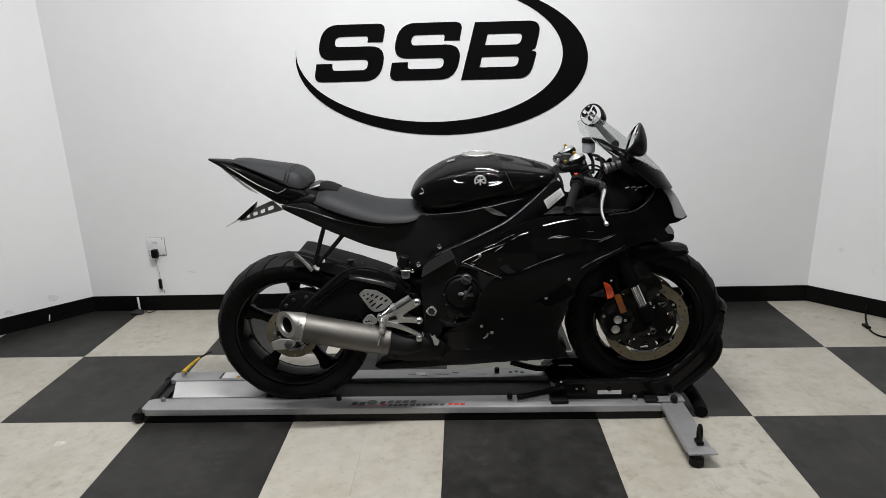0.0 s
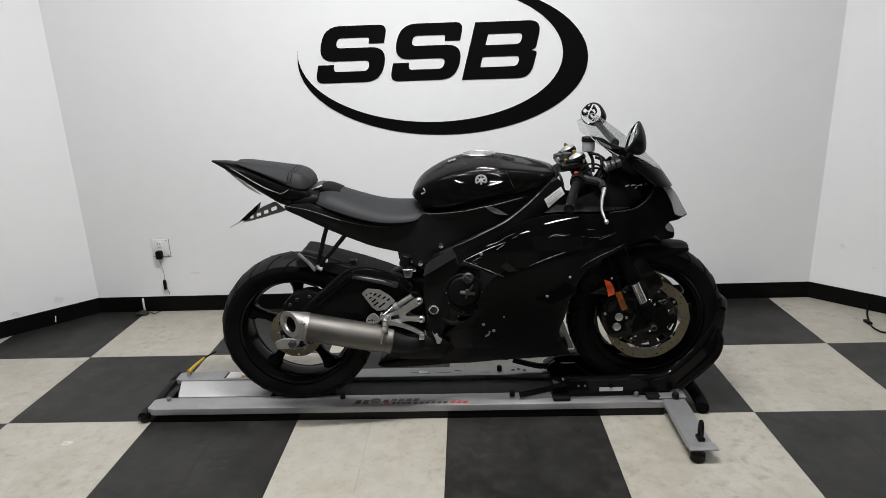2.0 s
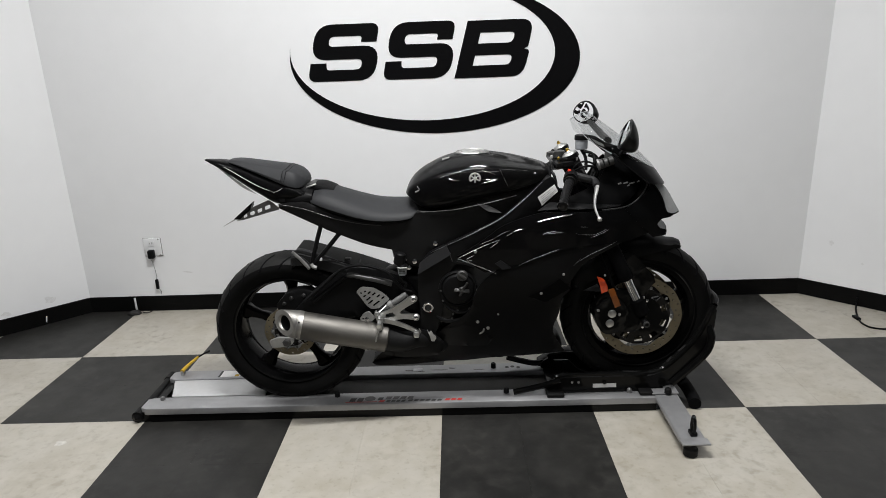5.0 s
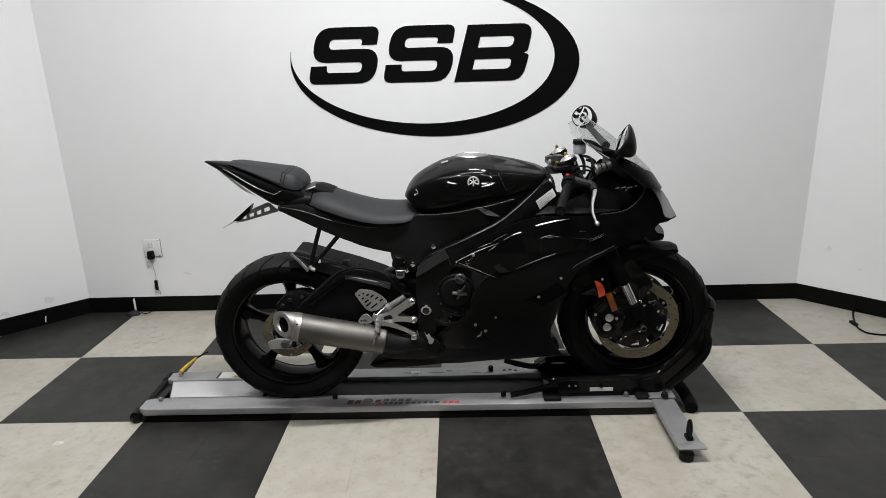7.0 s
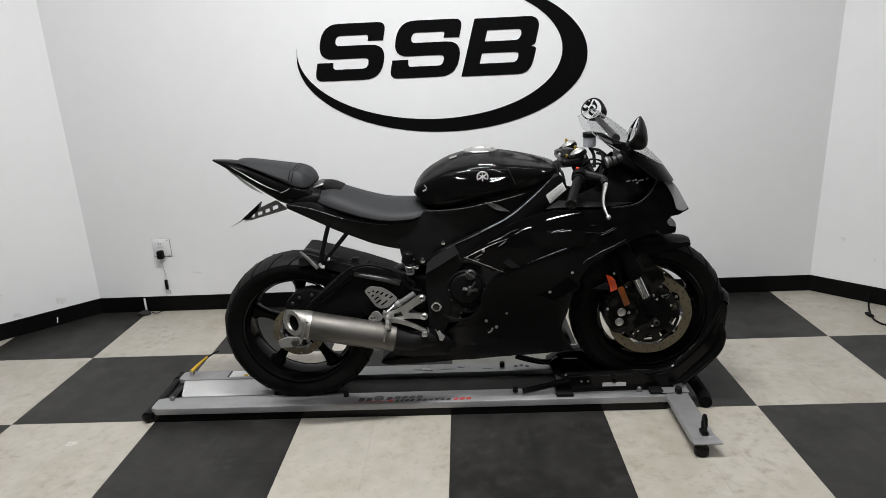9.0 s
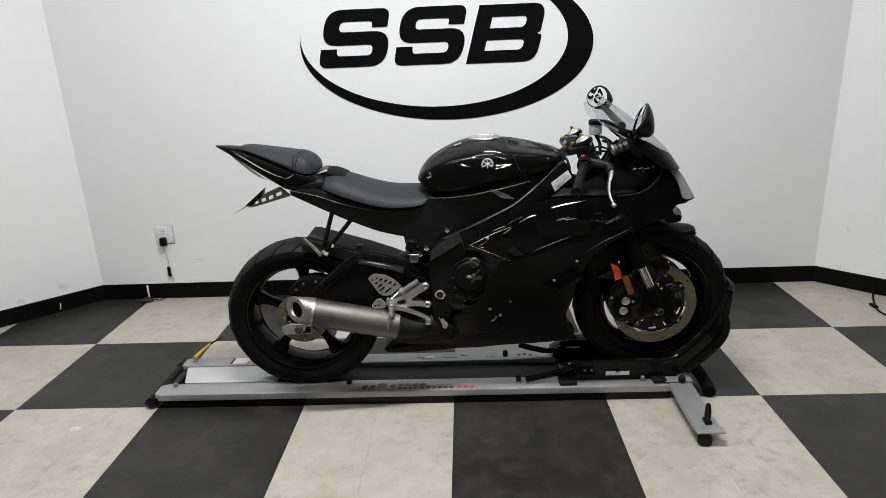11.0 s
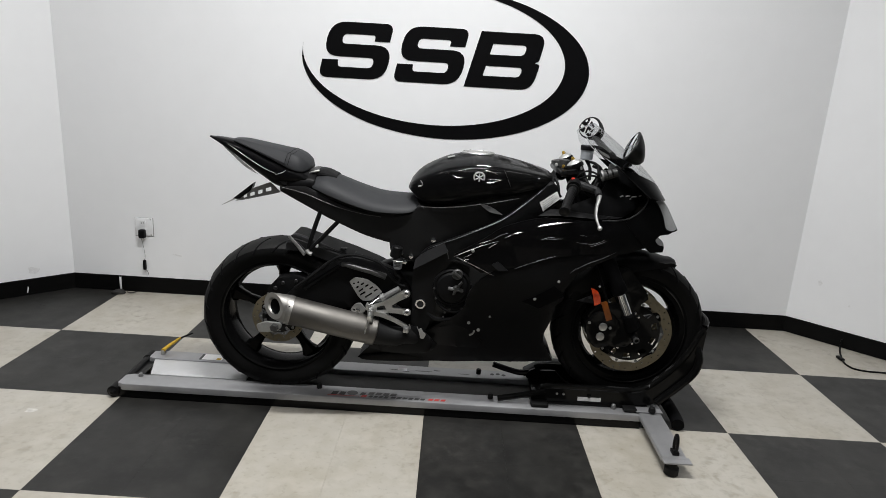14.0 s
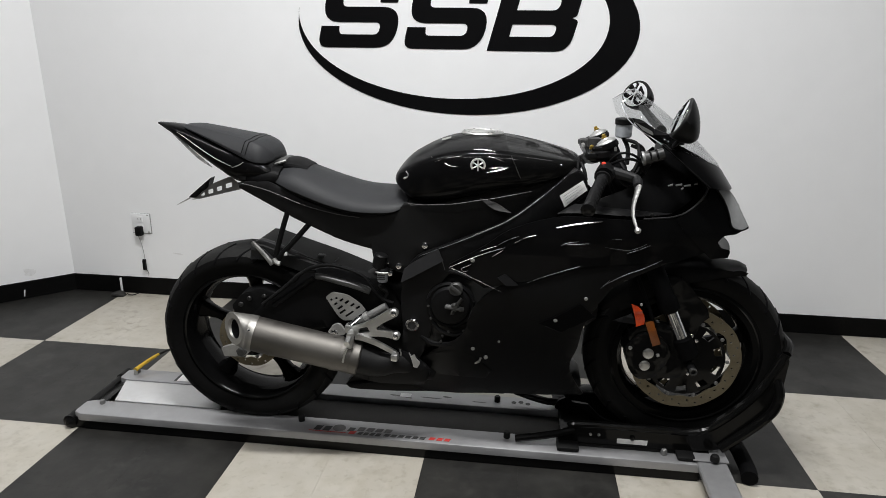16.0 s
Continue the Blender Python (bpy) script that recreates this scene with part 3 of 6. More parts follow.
part("end_cap", turned([(0, 0.006), (0.004, 0.009), (0.008, 0.018)], (-1.243, -0.026, 0.0245), (-1.243, 1, 0.0245), 16), "satin", roller)
for y in (-0.008, 0.330):
    part("roller_bracket", plate(rounded([(-1.272, .010, .012), (-1.262, .040, .012), (-1.20, .046, .004), (-1.17, .030, .004), (-1.18, .004, .004), (-1.25, .001, .01)]), y=y, thick=.005), "powder", dolly, smooth=0)
flap = part("ramp_flap", box(-1.262, -1.170, -.002, .329, -.002, .002, .001), "powder", dolly, "black sloping flap between the rails")
flap.matrix_local = Matrix.Translation((-1.210, 0, .038)) @ Matrix.Rotation(radians(-20), 4, "Y") @ Matrix.Translation((1.216, 0, 0))
for x, y in ((-1.163, 0.058), (-1.173, 0.292)):
    bolt("bolt", (x, y, RT), 0.0095, "dull_alu", dolly, (0, 0, 1), 0.015)
for x, y in ((-0.431, 0.053), (0.265, 0.053), (0.225, 0.274)):
    part("peg", turned([(0, 0.011), (0.018, 0.011), (0.022, 0.008)], (x, y, RT), (x, y, 1), 14), "matte", dolly, "black rubber peg")
bolt("bolt", (0.760, 0.030, RT), 0.0105, "dull_alu", dolly, (0, 0, 1), 0.02)
part("pad", box(0.424, 0.494, -0.004, 0.064, RT, RT + 0.016, 0.006), "matte", dolly, "black rubber pad")
part("pad", box(0.795, 0.850, -0.002, 0.062, RT, RT + 0.014, 0.006), "matte", dolly, "black rubber pad")

# printed mark on the near rail: two rows of small slanted bars in black, grey and red round an oval
def print_shape(pts, ink):
    bm = bmesh.new()
    f = bm.faces.new([bm.verts.new((a, b, RT + 0.0003)) for a, b in pts])
    for g in bmesh.ops.extrude_face_region(bm, geom=[f])["geom"]:
        if isinstance(g, bmesh.types.BMVert):
            g.co.z += 0.0006
    part("print_bar", bm, ink, dolly, smooth=0)


def print_row(x0, x1, y0, y1, n, ink, lean=0.006):
    step = (x1 - x0) / n
    for k in range(n):
        x, w = x0 + k * step, step * 0.74
        print_shape([(x, y0), (x + w, y0), (x + w + lean, y1), (x + lean, y1)], ink)


print_row(-.376, -.314, .006, .032, 2, "ink")
print_shape([(-.292 + .022 * math.cos(a), .027 + .019 * math.sin(a)) for a in (2 * math.pi * q / 16 for q in range(16))], "print_grey")
print_shape([(-.390, .000), (-.262, .000), (-.262, .003), (-.390, .003)], "red")
print_row(-.262, -.235, .014, .034, 1, "ink")
print_row(-.230, -.110, .020, .040, 4, "print_grey")
print_row(-.256, -.228, -.002, .014, 1, "red")
print_row(-.226, -.145, -.002, .013, 4, "ink")
print_row(-.138, .004, -.001, .013, 6, "ink")
print_row(.012, .086, .000, .015, 3, "red")

label = part("label", box(-0.99, -0.90, 0.246, 0.300, RT + 0.0003, RT + 0.0012), "white_label", dolly, "white paper label on the far rail", 0)
part("label_mark", box(-0.999, -0.989, 0.244, 0.298, RT + 0.0003, RT + 0.0016), "ink", label, smooth=0)
part("label_mark", box(-0.925, -0.907, 0.248, 0.265, RT + 0.0013, RT + 0.0018), "yellow", label, smooth=0)
label = part("label", box(-0.13, -0.09, 0.255, 0.280, RT + 0.0003, RT + 0.0012), "smudge", dolly, "grey worn sticker", 0)
for x, y in ((0.285, 0.273), (0.31, 0.278), (0.335, 0.270)):
    part("hole", turned([(0, 0.009), (0.0006, 0.009)], (x, y, RT + 0.0002), (x, y, 1), 14), "ink", dolly, smooth=0)


for x, y, a, c in ((-.138, .262, .030, .006), (-.095, .252, .014, .004), (-.013, .262, .035, .005), (.040, .276, .016, .006), (.16, .258, .022, .004), (-.62, .285, .030, .005)):
    pts = [(x + a * math.cos(q) * (1 + .3 * math.sin(3 * q + x * 40)), y + c * math.sin(q) * (1 + .4 * math.cos(2 * q + y * 50))) for q in (2 * math.pi * k / 14 for k in range(14))]
    bm = bmesh.new()
    f = bm.faces.new([bm.verts.new((u, v, RT + .0002)) for u, v in pts])
    for g in bmesh.ops.extrude_face_region(bm, geom=[f])["geom"]:
        if isinstance(g, bmesh.types.BMVert):
            g.co.z += .0003
    part("rail_scuff", bm, "print_grey", dolly, "dark worn scuff", 0)


def outrigger():
    """The arm that reaches out to the front, on a caster, with a tie-down ring."""
    bm = bmesh.new()
    x0, x1, y0, y1, z = 0.853, 0.944, -0.330, 0.071, 0.068
    prof = [(x0, z - 0.016), (x0, z - 0.004), (x0 + 0.004, z), (x1 - 0.004, z), (x1, z - 0.004), (x1, z - 0.016), (x1 - 0.003, z - 0.016), (x1 - 0.003, z - 0.005), (x0 + 0.003, z - 0.005), (x0 + 0.003, z - 0.016)]
    rings([[(x, y, zz + dz) for x, zz in prof] for y, dz in ((y0 + 0.03, -0.009), (y1, 0))], bm=bm)
    arm = part("outrigger", bm, "rail", dolly, smooth=30)
    part("foot_plate", box(x0 - 0.002, x1 + 0.006, y0 - 0.004, y0 + 0.034, z - 0.015, z - 0.0085, 0.002), "rail", arm)
    part("saddle", box(x0 - 0.012, x1 + 0.004, -0.004, 0.078, z + 0.0005, z + 0.005, 0.0015), "rail", arm)
    part("caster", turned([(0, 0.020), (0.004, 0.025), (0.028, 0.025), (0.034, 0.018), (0.053, 0.018)], (0.889,  y0 + 0.022, 0.0), (0.889, y0 + 0.022, 1), 20), "matte", arm, "black rubber caster")
    ring = [(0.906, -0.272 + 0.014 * math.cos(a), z + 0.030 + 0.034 * math.sin(a)) for a in (2 * math.pi * i / 12 for i in range(12))]
    part("tie_ring", tube(ring + ring[:1], 0.006, 8, 3), "powder", arm, "black steel tie-down ring")
    part("ring_base", box(0.894, 0.918, -0.289, -0.255, z - 0.008, z + 0.006, 0.003), "powder", arm)
    bolt("bolt", (0.905, 0.000, z + 0.005), 0.014, "matte", arm, (0, 0, 1), 0.022)
    part("stop", tube([(0.955, 0.15, 0.085), (1.005, 0.13, 0.055), (1.02, 0.04, 0.03), (1.012, -0.01, 0.027)], 0.025, 14, 5), "decal_black", dolly, "black rubber-sleeved foot")


outrigger()

strap = thing("tie_strap", "yellow webbing strap with dark hook at the rail end", "strap")
part("webbing", tube([(-1.165, 0.265, 0.085), (-1.155, 0.32, 0.09), (-1.140, 0.385, 0.094)], (0.0105, 0.007), 8, 4, flat=0.8), "yellow", strap)
part("tail", tube([(-1.140, 0.382, 0.094), (-1.128, 0.43, 0.090), (-1.118, 0.47, 0.084)], 0.004, 8, 4), "matte", strap)
part("hook", tube([(-1.166, 0.268, 0.085), (-1.168, 0.270, 0.065), (-1.168, 0.272, RT)], 0.007, 8, 3), "cast", strap)


# ---- front wheel chock ----
chock = thing("wheel_chock", "black powder-coated wheel chock holding the front tyre", "wheel chock")
FX, FZ = 0.797, 0.375                                   # front axle
for y, w in ((0.045, -1), (0.235, 1)):
    side = part("cradle_side", plate(rounded([(0.425, 0.078, .01), (0.435, 0.108, .02), (0.485, 0.136, .03), (0.86, 0.142, .05), (1.003, 0.285, .04), (1.058, 0.42, .02), (1.085, 0.415, .02),
                                              (1.079, 0.29, .06), (1.043, 0.20, .05), (0.938, 0.085, .05), (0.80, 0.072, .02), (0.46, 0.072, .03)]), y=y - 0.006, thick=0.012), "powder", chock, smooth=0)
    part("edge_tube", tube([(0.46, y, 0.128), (0.50, y, 0.138), (0.70, y, 0.140), (0.855, y, 0.143), (0.943, y, 0.205), (1.013, y, 0.29), (1.048, y, 0.36), (1.075, y, 0.425)], 0.012, 10, 4), "powder", side)
part("cross_tube", tube([(1.075, 0.045, 0.425), (1.091, 0.08, 0.44), (1.093, 0.14, 0.442), (1.091, 0.20, 0.44), (1.075, 0.235, 0.425)], 0.013, 10, 5), "powder", chock)
part("rear_tube", tube([(1.063, 0.05, 0.34), (1.071, 0.032, 0.285), (1.043, 0.03, 0.215), (0.928, 0.035, 0.095)], 0.015, 10, 5), "powder", chock)
part("rear_tube", tube([(1.063, 0.23, 0.34), (1.071, 0.248, 0.285), (1.043, 0.25, 0.215), (0.928, 0.245, 0.095)], 0.015, 10, 5), "powder", chock)
part("lever", tube([(0.292, 0.026, 0.078), (0.36, 0.030, 0.090), (0.43, 0.036, 0.104), (0.48, 0.042, 0.118)], 0.0125, 10, 4), "powder", chock)
part("lever", tube([(0.285, 0.26, 0.118), (0.36, 0.258, 0.096), (0.42, 0.25, 0.092), (0.50, 0.245, 0.12)], 0.013, 10, 4), "powder", chock)
part("far_cradle", body([(0.42, 0.10, 0.075, 0.03), (0.50, 0.145, 0.075, 0.035), (0.60, 0.15, 0.075, 0.035), (0.75, 0.14, 0.075, 0.03)], 16, 3, 3, 0.27), "powder", chock)
part("base_plate", box(0.44, 0.90, 0.036, 0.25, RT + 0.0005, RT + 0.012, 0.002), "powder", chock)
part("pivot_saddle", tube([(0.50, YB, 0.16), (0.56, YB, 0.105), (0.66, YB, 0.082), (0.80, YB, 0.0795), (0.95, YB, 0.115)], 0.004, 10, 4, flat=14), "powder", chock)
lab = part("label", box(0.614, 0.708, 0.0372, 0.0384, 0.083, 0.100), "white_label", chock, "small white printed label", 0)
part("print_bar", box(0.636, 0.665, 0.0366, 0.037, 0.0895, 0.094), "smudge", lab, smooth=0)
for x in (0.53, 0.556):
    bolt("bolt", (x, 0.039, 0.108), 0.005, "cast", chock, h=0.004)
bolt("bolt", (0.66, 0.039, 0.106), 0.008, "powder", chock, h=0.008)


# ---- the motorcycle ----
bike = thing("motorcycle", "black sport motorcycle with silver exhaust, parked on a dolly", "motorcycle")
RX, RZ = -0.600, 0.352                                  # rear axle


def lerp(x, xs, ys):
    return float(np.interp(x, xs, ys))


def fairing_width(x, z):
    w = 0.225
    if z < 0.62:
        w -= 0.10 * ((0.62 - z) / 0.35) ** 1.4
    if z > 0.80:
        w -= 0.05 * ((z - 0.80) / 0.2) ** 1.2
    if x > 0.5:
        w -= 0.15 * ((x - 0.5) / 0.42) ** 1.6
    if x < 0.1:
        w -= 0.04 * min(1, (0.1 - x) / 0.3)
    return w


def nose_width(x, z):
    return fairing_width(x - .018 * min(1, max(0, (x - .74) / .138)), z)


def cover_width(x, z):
    return lerp(x, (-.58, -.3, 0, .2, .4), (.10, .125, .145, .16, .13))


def spar_width(x, z):
    return lerp(x, (-.07, .1, .3, .44), (.15, .17, .165, .13))


# wheels
def wheel(name, cx, cz, radius, width, rim_w, parent, discs, label):
    w = thing(name, label, "wheel")
    w.parent = parent
    del w["category"]
    bead = 0.228
    deep = 0.018 if cx > 0 else 0.0                     # the front rim is deeper
    prof = []
    for i in range(-9, 10):                             # crown from bead to bead
        t = i / 9
        a = abs(t)
        y = width / 2 * math.sin(math.pi / 2 * min(1, a * 1.12)) if a < 0.9 else width / 2 * (1 - 0.10 * (a - 0.9) / 0.1)
        r = radius - (radius - bead - 0.018) * (a ** 2.3)
        prof.append((math.copysign(y, t), r))
    prof = [(-rim_w / 2, bead - 0.004)] + prof + [(rim_w / 2, bead - 0.004)]
    c = Vector((cx, YB, cz))
    tyre = part("tyre", turned(prof[4:-4], c, c + Vector((0, 1, 0)), 96, caps=False), "rubber", w, "black tyre with worn tread", 50)
    for side in (prof[:5], prof[-5:]):
        part("sidewall", turned(side, c, c + Vector((0, 1, 0)), 96, caps=False), "sidewall", w, "smooth black sidewall", 50)
    lip = [(-rim_w / 2 - 0.003, bead + 0.004), (-rim_w / 2 - 0.003, bead - 0.008 - deep), (-rim_w / 2 + 0.012, bead - 0.018 - deep), (-0.02, bead - 0.026 - deep), (0.02, bead - 0.026 - deep), (rim_w / 2 - 0.012, bead - 0.018 - deep), (rim_w / 2 + 0.003, bead - 0.008 - deep),
           (rim_w / 2 + 0.003, bead + 0.004), (rim_w / 2 - 0.004, bead + 0.002), (0.02, bead - 0.014), (-0.02, bead - 0.014), (-rim_w / 2 + 0.004, bead + 0.002)]
    part("rim", turned(lip, c, c + Vector((0, 1, 0)), 96, closed=True), "rim", w, smooth=40)
    for s in (-1, 1):
        part("rim_lip", turned([(s * (rim_w / 2 + .004) + u, bead - .006 + v) for u, v in ((-.003, 0), (0, .004), (.003, 0), (0, -.004))], c, c + Vector((0, 1, 0)), 96, closed=True), "powder", w, smooth=60)
    part("hub", turned([(-0.045, 0.03), (-0.045, 0.045), (-0.02, 0.05), (0.02, 0.05), (0.045, 0.045), (0.045, 0.03)], c, c + Vector((0, 1, 0)), 32), "rim", w)
    for k in range(5):                                  # five tapered spokes
        a = radians(90 + 72 * k + (3 if cx > 0 else -2))
        d, s = Vector((math.cos(a), 0, math.sin(a))), Vector((-math.sin(a), 0, math.cos(a)))
        secs = []
        for rr, hw, hy in ((0.040, 0.026, 0.030), (0.085, 0.019, 0.024), (0.14, 0.016, 0.019), (0.175, 0.021, 0.022), (0.203, 0.034, 0.026)):
            secs.append([c + d * rr + s * (hw * u) + Vector((0, hy * v, 0)) for u, v in ((-1, -.55), (-.6, -1), (.6, -1), (1, -.55), (1, .55), (.6, 1), (-.6, 1), (-1, .55))])
        part("spoke", rings(secs), "rim", w, smooth=40)
    for y, ro, ri, mode in discs:
        n = 20 if ro > 0.13 else 12
        holes = []
        for j in range(n * 2):
            a = 2 * math.pi * j / (n * 2)
            rr = ri + (ro - ri) * (0.35 if j % 2 else 0.72)
            holes.append([(cx + rr * math.cos(a) + 0.0038 * math.cos(b), cz + rr * math.sin(a) + 0.0038 * math.sin(b)) for b in (2 * math.pi * q / 7 for q in range(7))])
        inner = [(cx + (ri + 0.0045 * math.cos(10 * a)) * math.cos(a), cz + (ri + 0.0045 * math.cos(10 * a)) * math.sin(a)) for a in (2 * math.pi * j / 80 for j in range(80))]
        outer = [(cx + (ro + 0.0007 * math.cos(10 * a)) * math.cos(a), cz + (ro + 0.0007 * math.cos(10 * a)) * math.sin(a)) for a in (2 * math.pi * j / 80 for j in range(80))]
        disc = part("brake_disc", plate(outer, [inner, *holes], y - 0.0025, 0.005), "disc", w, "drilled steel brake disc, brownish wear", 0)
        # carrier with slots
        ring = [(cx + (ri - 0.012) * math.cos(a), cz + (ri - 0.012) * math.sin(a)) for a in (2 * math.pi * j / 64 for j in range(64))]
        slots = []
        for j in range(10):
            a0 = 2 * math.pi * (j + 0.5) / 10
            r0, r1, da = ri - 0.040 * (ro / .155), ri - 0.019 * (ro / .155), 0.15
            slots.append([(cx + r * math.cos(a0 + u), cz + r * math.sin(a0 + u)) for r, u in ((r0, -da), (r0, da), (r1, da), (r1, -da))])
        core = [(cx + 0.03 * math.cos(a), cz + 0.03 * math.sin(a)) for a in (2 * math.pi * j / 24 for j in range(24))]
        if y > YB:
            continue
        part("carrier", plate(ring, slots + [core], y - 0.004, 0.008), "powder", w, "black disc carrier", 0)
        for j in range(10):
            a = 2 * math.pi * j / 10
            rr = ri - 0.006
            bolt("button", (cx + rr * math.cos(a), y - 0.003, cz + rr * math.sin(a)), 0.006, "dull_alu", w, h=0.004)
    return w


rear = wheel("rear_wheel", RX, RZ, 0.311, 0.180, 0.145, bike, [(0.070, 0.104, 0.076, 0)], "black five-spoke rear wheel with wide tyre")
front = wheel("front_wheel", FX, FZ, 0.304, 0.122, 0.095, bike, [(0.075, 0.165, 0.130, 0), (0.205, 0.165, 0.130, 0)], "black five-spoke front wheel with twin drilled discs")
part("sprocket", turned([(0.215 - YB, 0.05), (0.215 - YB, 0.098), (0.221 - YB, 0.098), (0.221 - YB, 0.05)], (RX, YB, RZ), (RX, 1, RZ), 44, closed=True), "cast", rear)

# tread sipes: shallow curved cuts
def sipes(w, cx, cz, radius, width, n, span):
    bm = bmesh.new()
    for k in range(n):
        for s in (-1, 1):
            a0 = 2 * math.pi * (k + (0.5 if s > 0 else 0)) / n
            line = []
            for q in range(6):
                t = q / 5
                f = 0.12 + 0.62 * t
                y = width / 2 * math.sin(math.pi / 2 * min(1, f * 1.12))
                r = radius - (radius - 0.24) * (f ** 2.3) - 0.0028
                a = a0 + span * t
                line.append((cx + r * math.cos(a), YB + s * y, cz + r * math.sin(a)))
            tube(line, 0.0054, 6, 1, bm)
    tagged(part("tread_groove", bm, "decal_black", w, smooth=0), kind="stuff")


sipes(rear, RX, RZ, 0.311, 0.18, 22, 0.20)
sipes(front, FX, FZ, 0.304, 0.122, 22, -0.20)

# swingarm, near and far arm
ARM = [(-.635, .335, 1), (-.615, .385), (-.575, .445), (-.480, .538), (-.391, .603), (-.303, .629), (-.175, .600), (-.120, .570, 1), (-.075, .50), (-.085, .44, 1), (-.18, .455), (-.312, .43), (-.49, .385), (-.575, .315, 1), (-.62, .315)]
arm = part("swingarm", panel(ARM, lambda x, z: lerp(x, (-.6, -.3, -.1), (.118, .118, .105)) + 0.008 * math.sin(max(0, (z - .3)) * 9), 0.035, 0.03), "satin", bike, "satin black braced swingarm")
part("far_arm", panel([(x, min(z, .47 - .1 * (x + .3)), *s) for x, z, *s in ARM], lambda x, z: 0.125, 0.035, 0.05, side=1), "satin", arm)
# pale ridge draws the swingarm's highlight; its unlit run is the dark arm_flank
part("arm_ridge", tube([(-.342, .010, .604), (-.318, .008, .603), (-.270, .008, .592), (-.223, .010, .581), (-.173, .014, .563)], (.009, .012), 10, 4), "engine_grey", arm)
part("arm_flank", tube([(-.485, .016, .497), (-.42, .014, .545), (-.350, .012, .598)], .009, 10, 4), "satin", arm)
part("brace_tube", tube([(-.415, .002, .583), (-.385, .0, .612), (-.347, -.002, .636), (-.281, -.002, .646), (-.198, -.002, .621), (-.164, -.004, .585), (-.13, -.006, .548), (-.098, -.006, .536)], 0.0058, 10, 4), "satin", arm)
part("brake_hose", tube([(-.52, .008, .50), (-.44, .004, .565), (-.385, 0, .615), (-.34, .002, .622)], 0.0055, 8, 4), "matte", arm)
part("axle_block", plate(rounded([(-.670, .340, .004), (-.634, .353, .006), (-.576, .350, .01), (-.572, .334, .01), (-.594, .314, .012), (-.661, .311, .004)]), y=.004, thick=.014), "cast", arm, "grey aluminium axle block", 0)
part("axle_nut", turned([(0, 0.017), (0.010, 0.017), (0.013, 0.012)], (RX + .001, 0.004, 0.334), (RX + .001, -1, 0.334), 6), "engine_grey", arm, smooth=0)
cal = part("rear_caliper", panel([(-.590, .530, 1), (-.530, .542), (-.485, .534, 1), (-.479, .501), (-.547, .450, 1), (-.615, .440), (-.632, .482, 1)], lambda x, z: .112, .05, .03), "satin", bike, "black rear brake caliper")
for x, z in ((-.600, .488), (-.570, .510), (-.520, .520)):
    bolt("caliper_bolt", (x, .027, z), .008, "engine", cal, h=.006)
part("bleed_screw", tube([(-0.545, 0.04, 0.458), (-0.545, 0.04, 0.475)], 0.005, 8, 1), "cast", cal)

# hugger over the rear tyre
bm = bmesh.new()
prof_top = [(-.562, .672), (-.545, .692), (-.520, .690), (-.42, .658), (-.317, .626), (-.22, .590), (-.14, .552)]
rings([[(x - 0.0, YB + s * hy, z + dz) for s, hy, dz in ((-1, .098, -.048), (-1, .094, -.010), (-1, .075, .0), (1, .075, .0), (1, .094, -.010), (1, .098, -.048), (1, .085, -.055), (-1, .085, -.055))] for x, z in prof_top], bm=bm)
hug = part("rear_hugger", bm, "matte", bike, "matte black tyre hugger", 20)
# paler tube draws the bright line of light on the hugger's top edge
part("hugger_rim", tube([(-.53, YB - .084, .690), (-.42, YB - .084, .655), (-.317, YB - .084, .622), (-.22, YB - .084, .586)], .003, 6, 3), "worn", hug)
part("hugger_joint", tube([(-.302, YB - .100, .575), (-.304, YB - .097, .608), (-.306, YB - .078, .6225), (-.306, YB, .6235)], .0022, 6, 2), "frame", hug)
part("hugger_fin", panel([(-.560, .640, 1), (-.556, .680, 1), (-.515, .672, 1), (-.478, .640, 1)], lambda x, z: .101 + .2 * (.69 - z), .004, .03), "worn", hug)
part("hugger_ridge", body([(-.548, .692, .684, .004), (-.530, .700, .682, .011), (-.50, .694, .672, .012), (-.44, .672, .652, .010), (-.385, .650, .640, .004)], 10, 3, 3, YB - .078), "worn", hug)
part("hugger_slot", box(-.362, -.338, YB - .052, YB - .030, .6380, .6455, .002), "ink", hug)
part("hugger_badge", plate(rounded([(-.335, .628, .004), (-.315, .635, .004), (-.298, .629, .004), (-.318, .622, .004)]), y=0.043, thick=0.004), "ink", hug)

# exhaust
ex = thing("exhaust", "brushed titanium slip-on exhaust", "exhaust")
ex.parent = bike
del ex["category"]
EA, EB = Vector((-0.576, -0.092, 0.4585)), Vector((-0.200, -0.036, 0.358))
ED = (EB - EA).normalized()
EL = (EB - EA).length
part("sleeve", turned([(0.062, 0.0525), (0.064, 0.0535), (EL - 0.02, 0.0525), (EL - 0.018, 0.051)], EA, EB, 48), "steel", ex, "brushed titanium sleeve")
mouth = part("end_cap", turned([(0.070, 0.0548), (0.050, 0.0548), (0.046, 0.0538), (0.022, 0.0505), (0.0, 0.0470), (-0.002, 0.0455), (-0.001, 0.030), (0.004, 0.0275), (0.06, 0.027), (0.064, 0.0275), (0.068, 0.05)], EA, EB, 48, closed=True), "cap_steel", ex, "polished end cap")
for v in mouth.data.vertices:         # the mouth is cut at a slant
    h = (v.co - EA).dot(ED)
    v.co += ED * min(1, max(0, (0.050 - h) / 0.050)) * ((EA + ED * h).y - v.co.y + 0.004) * 0.86
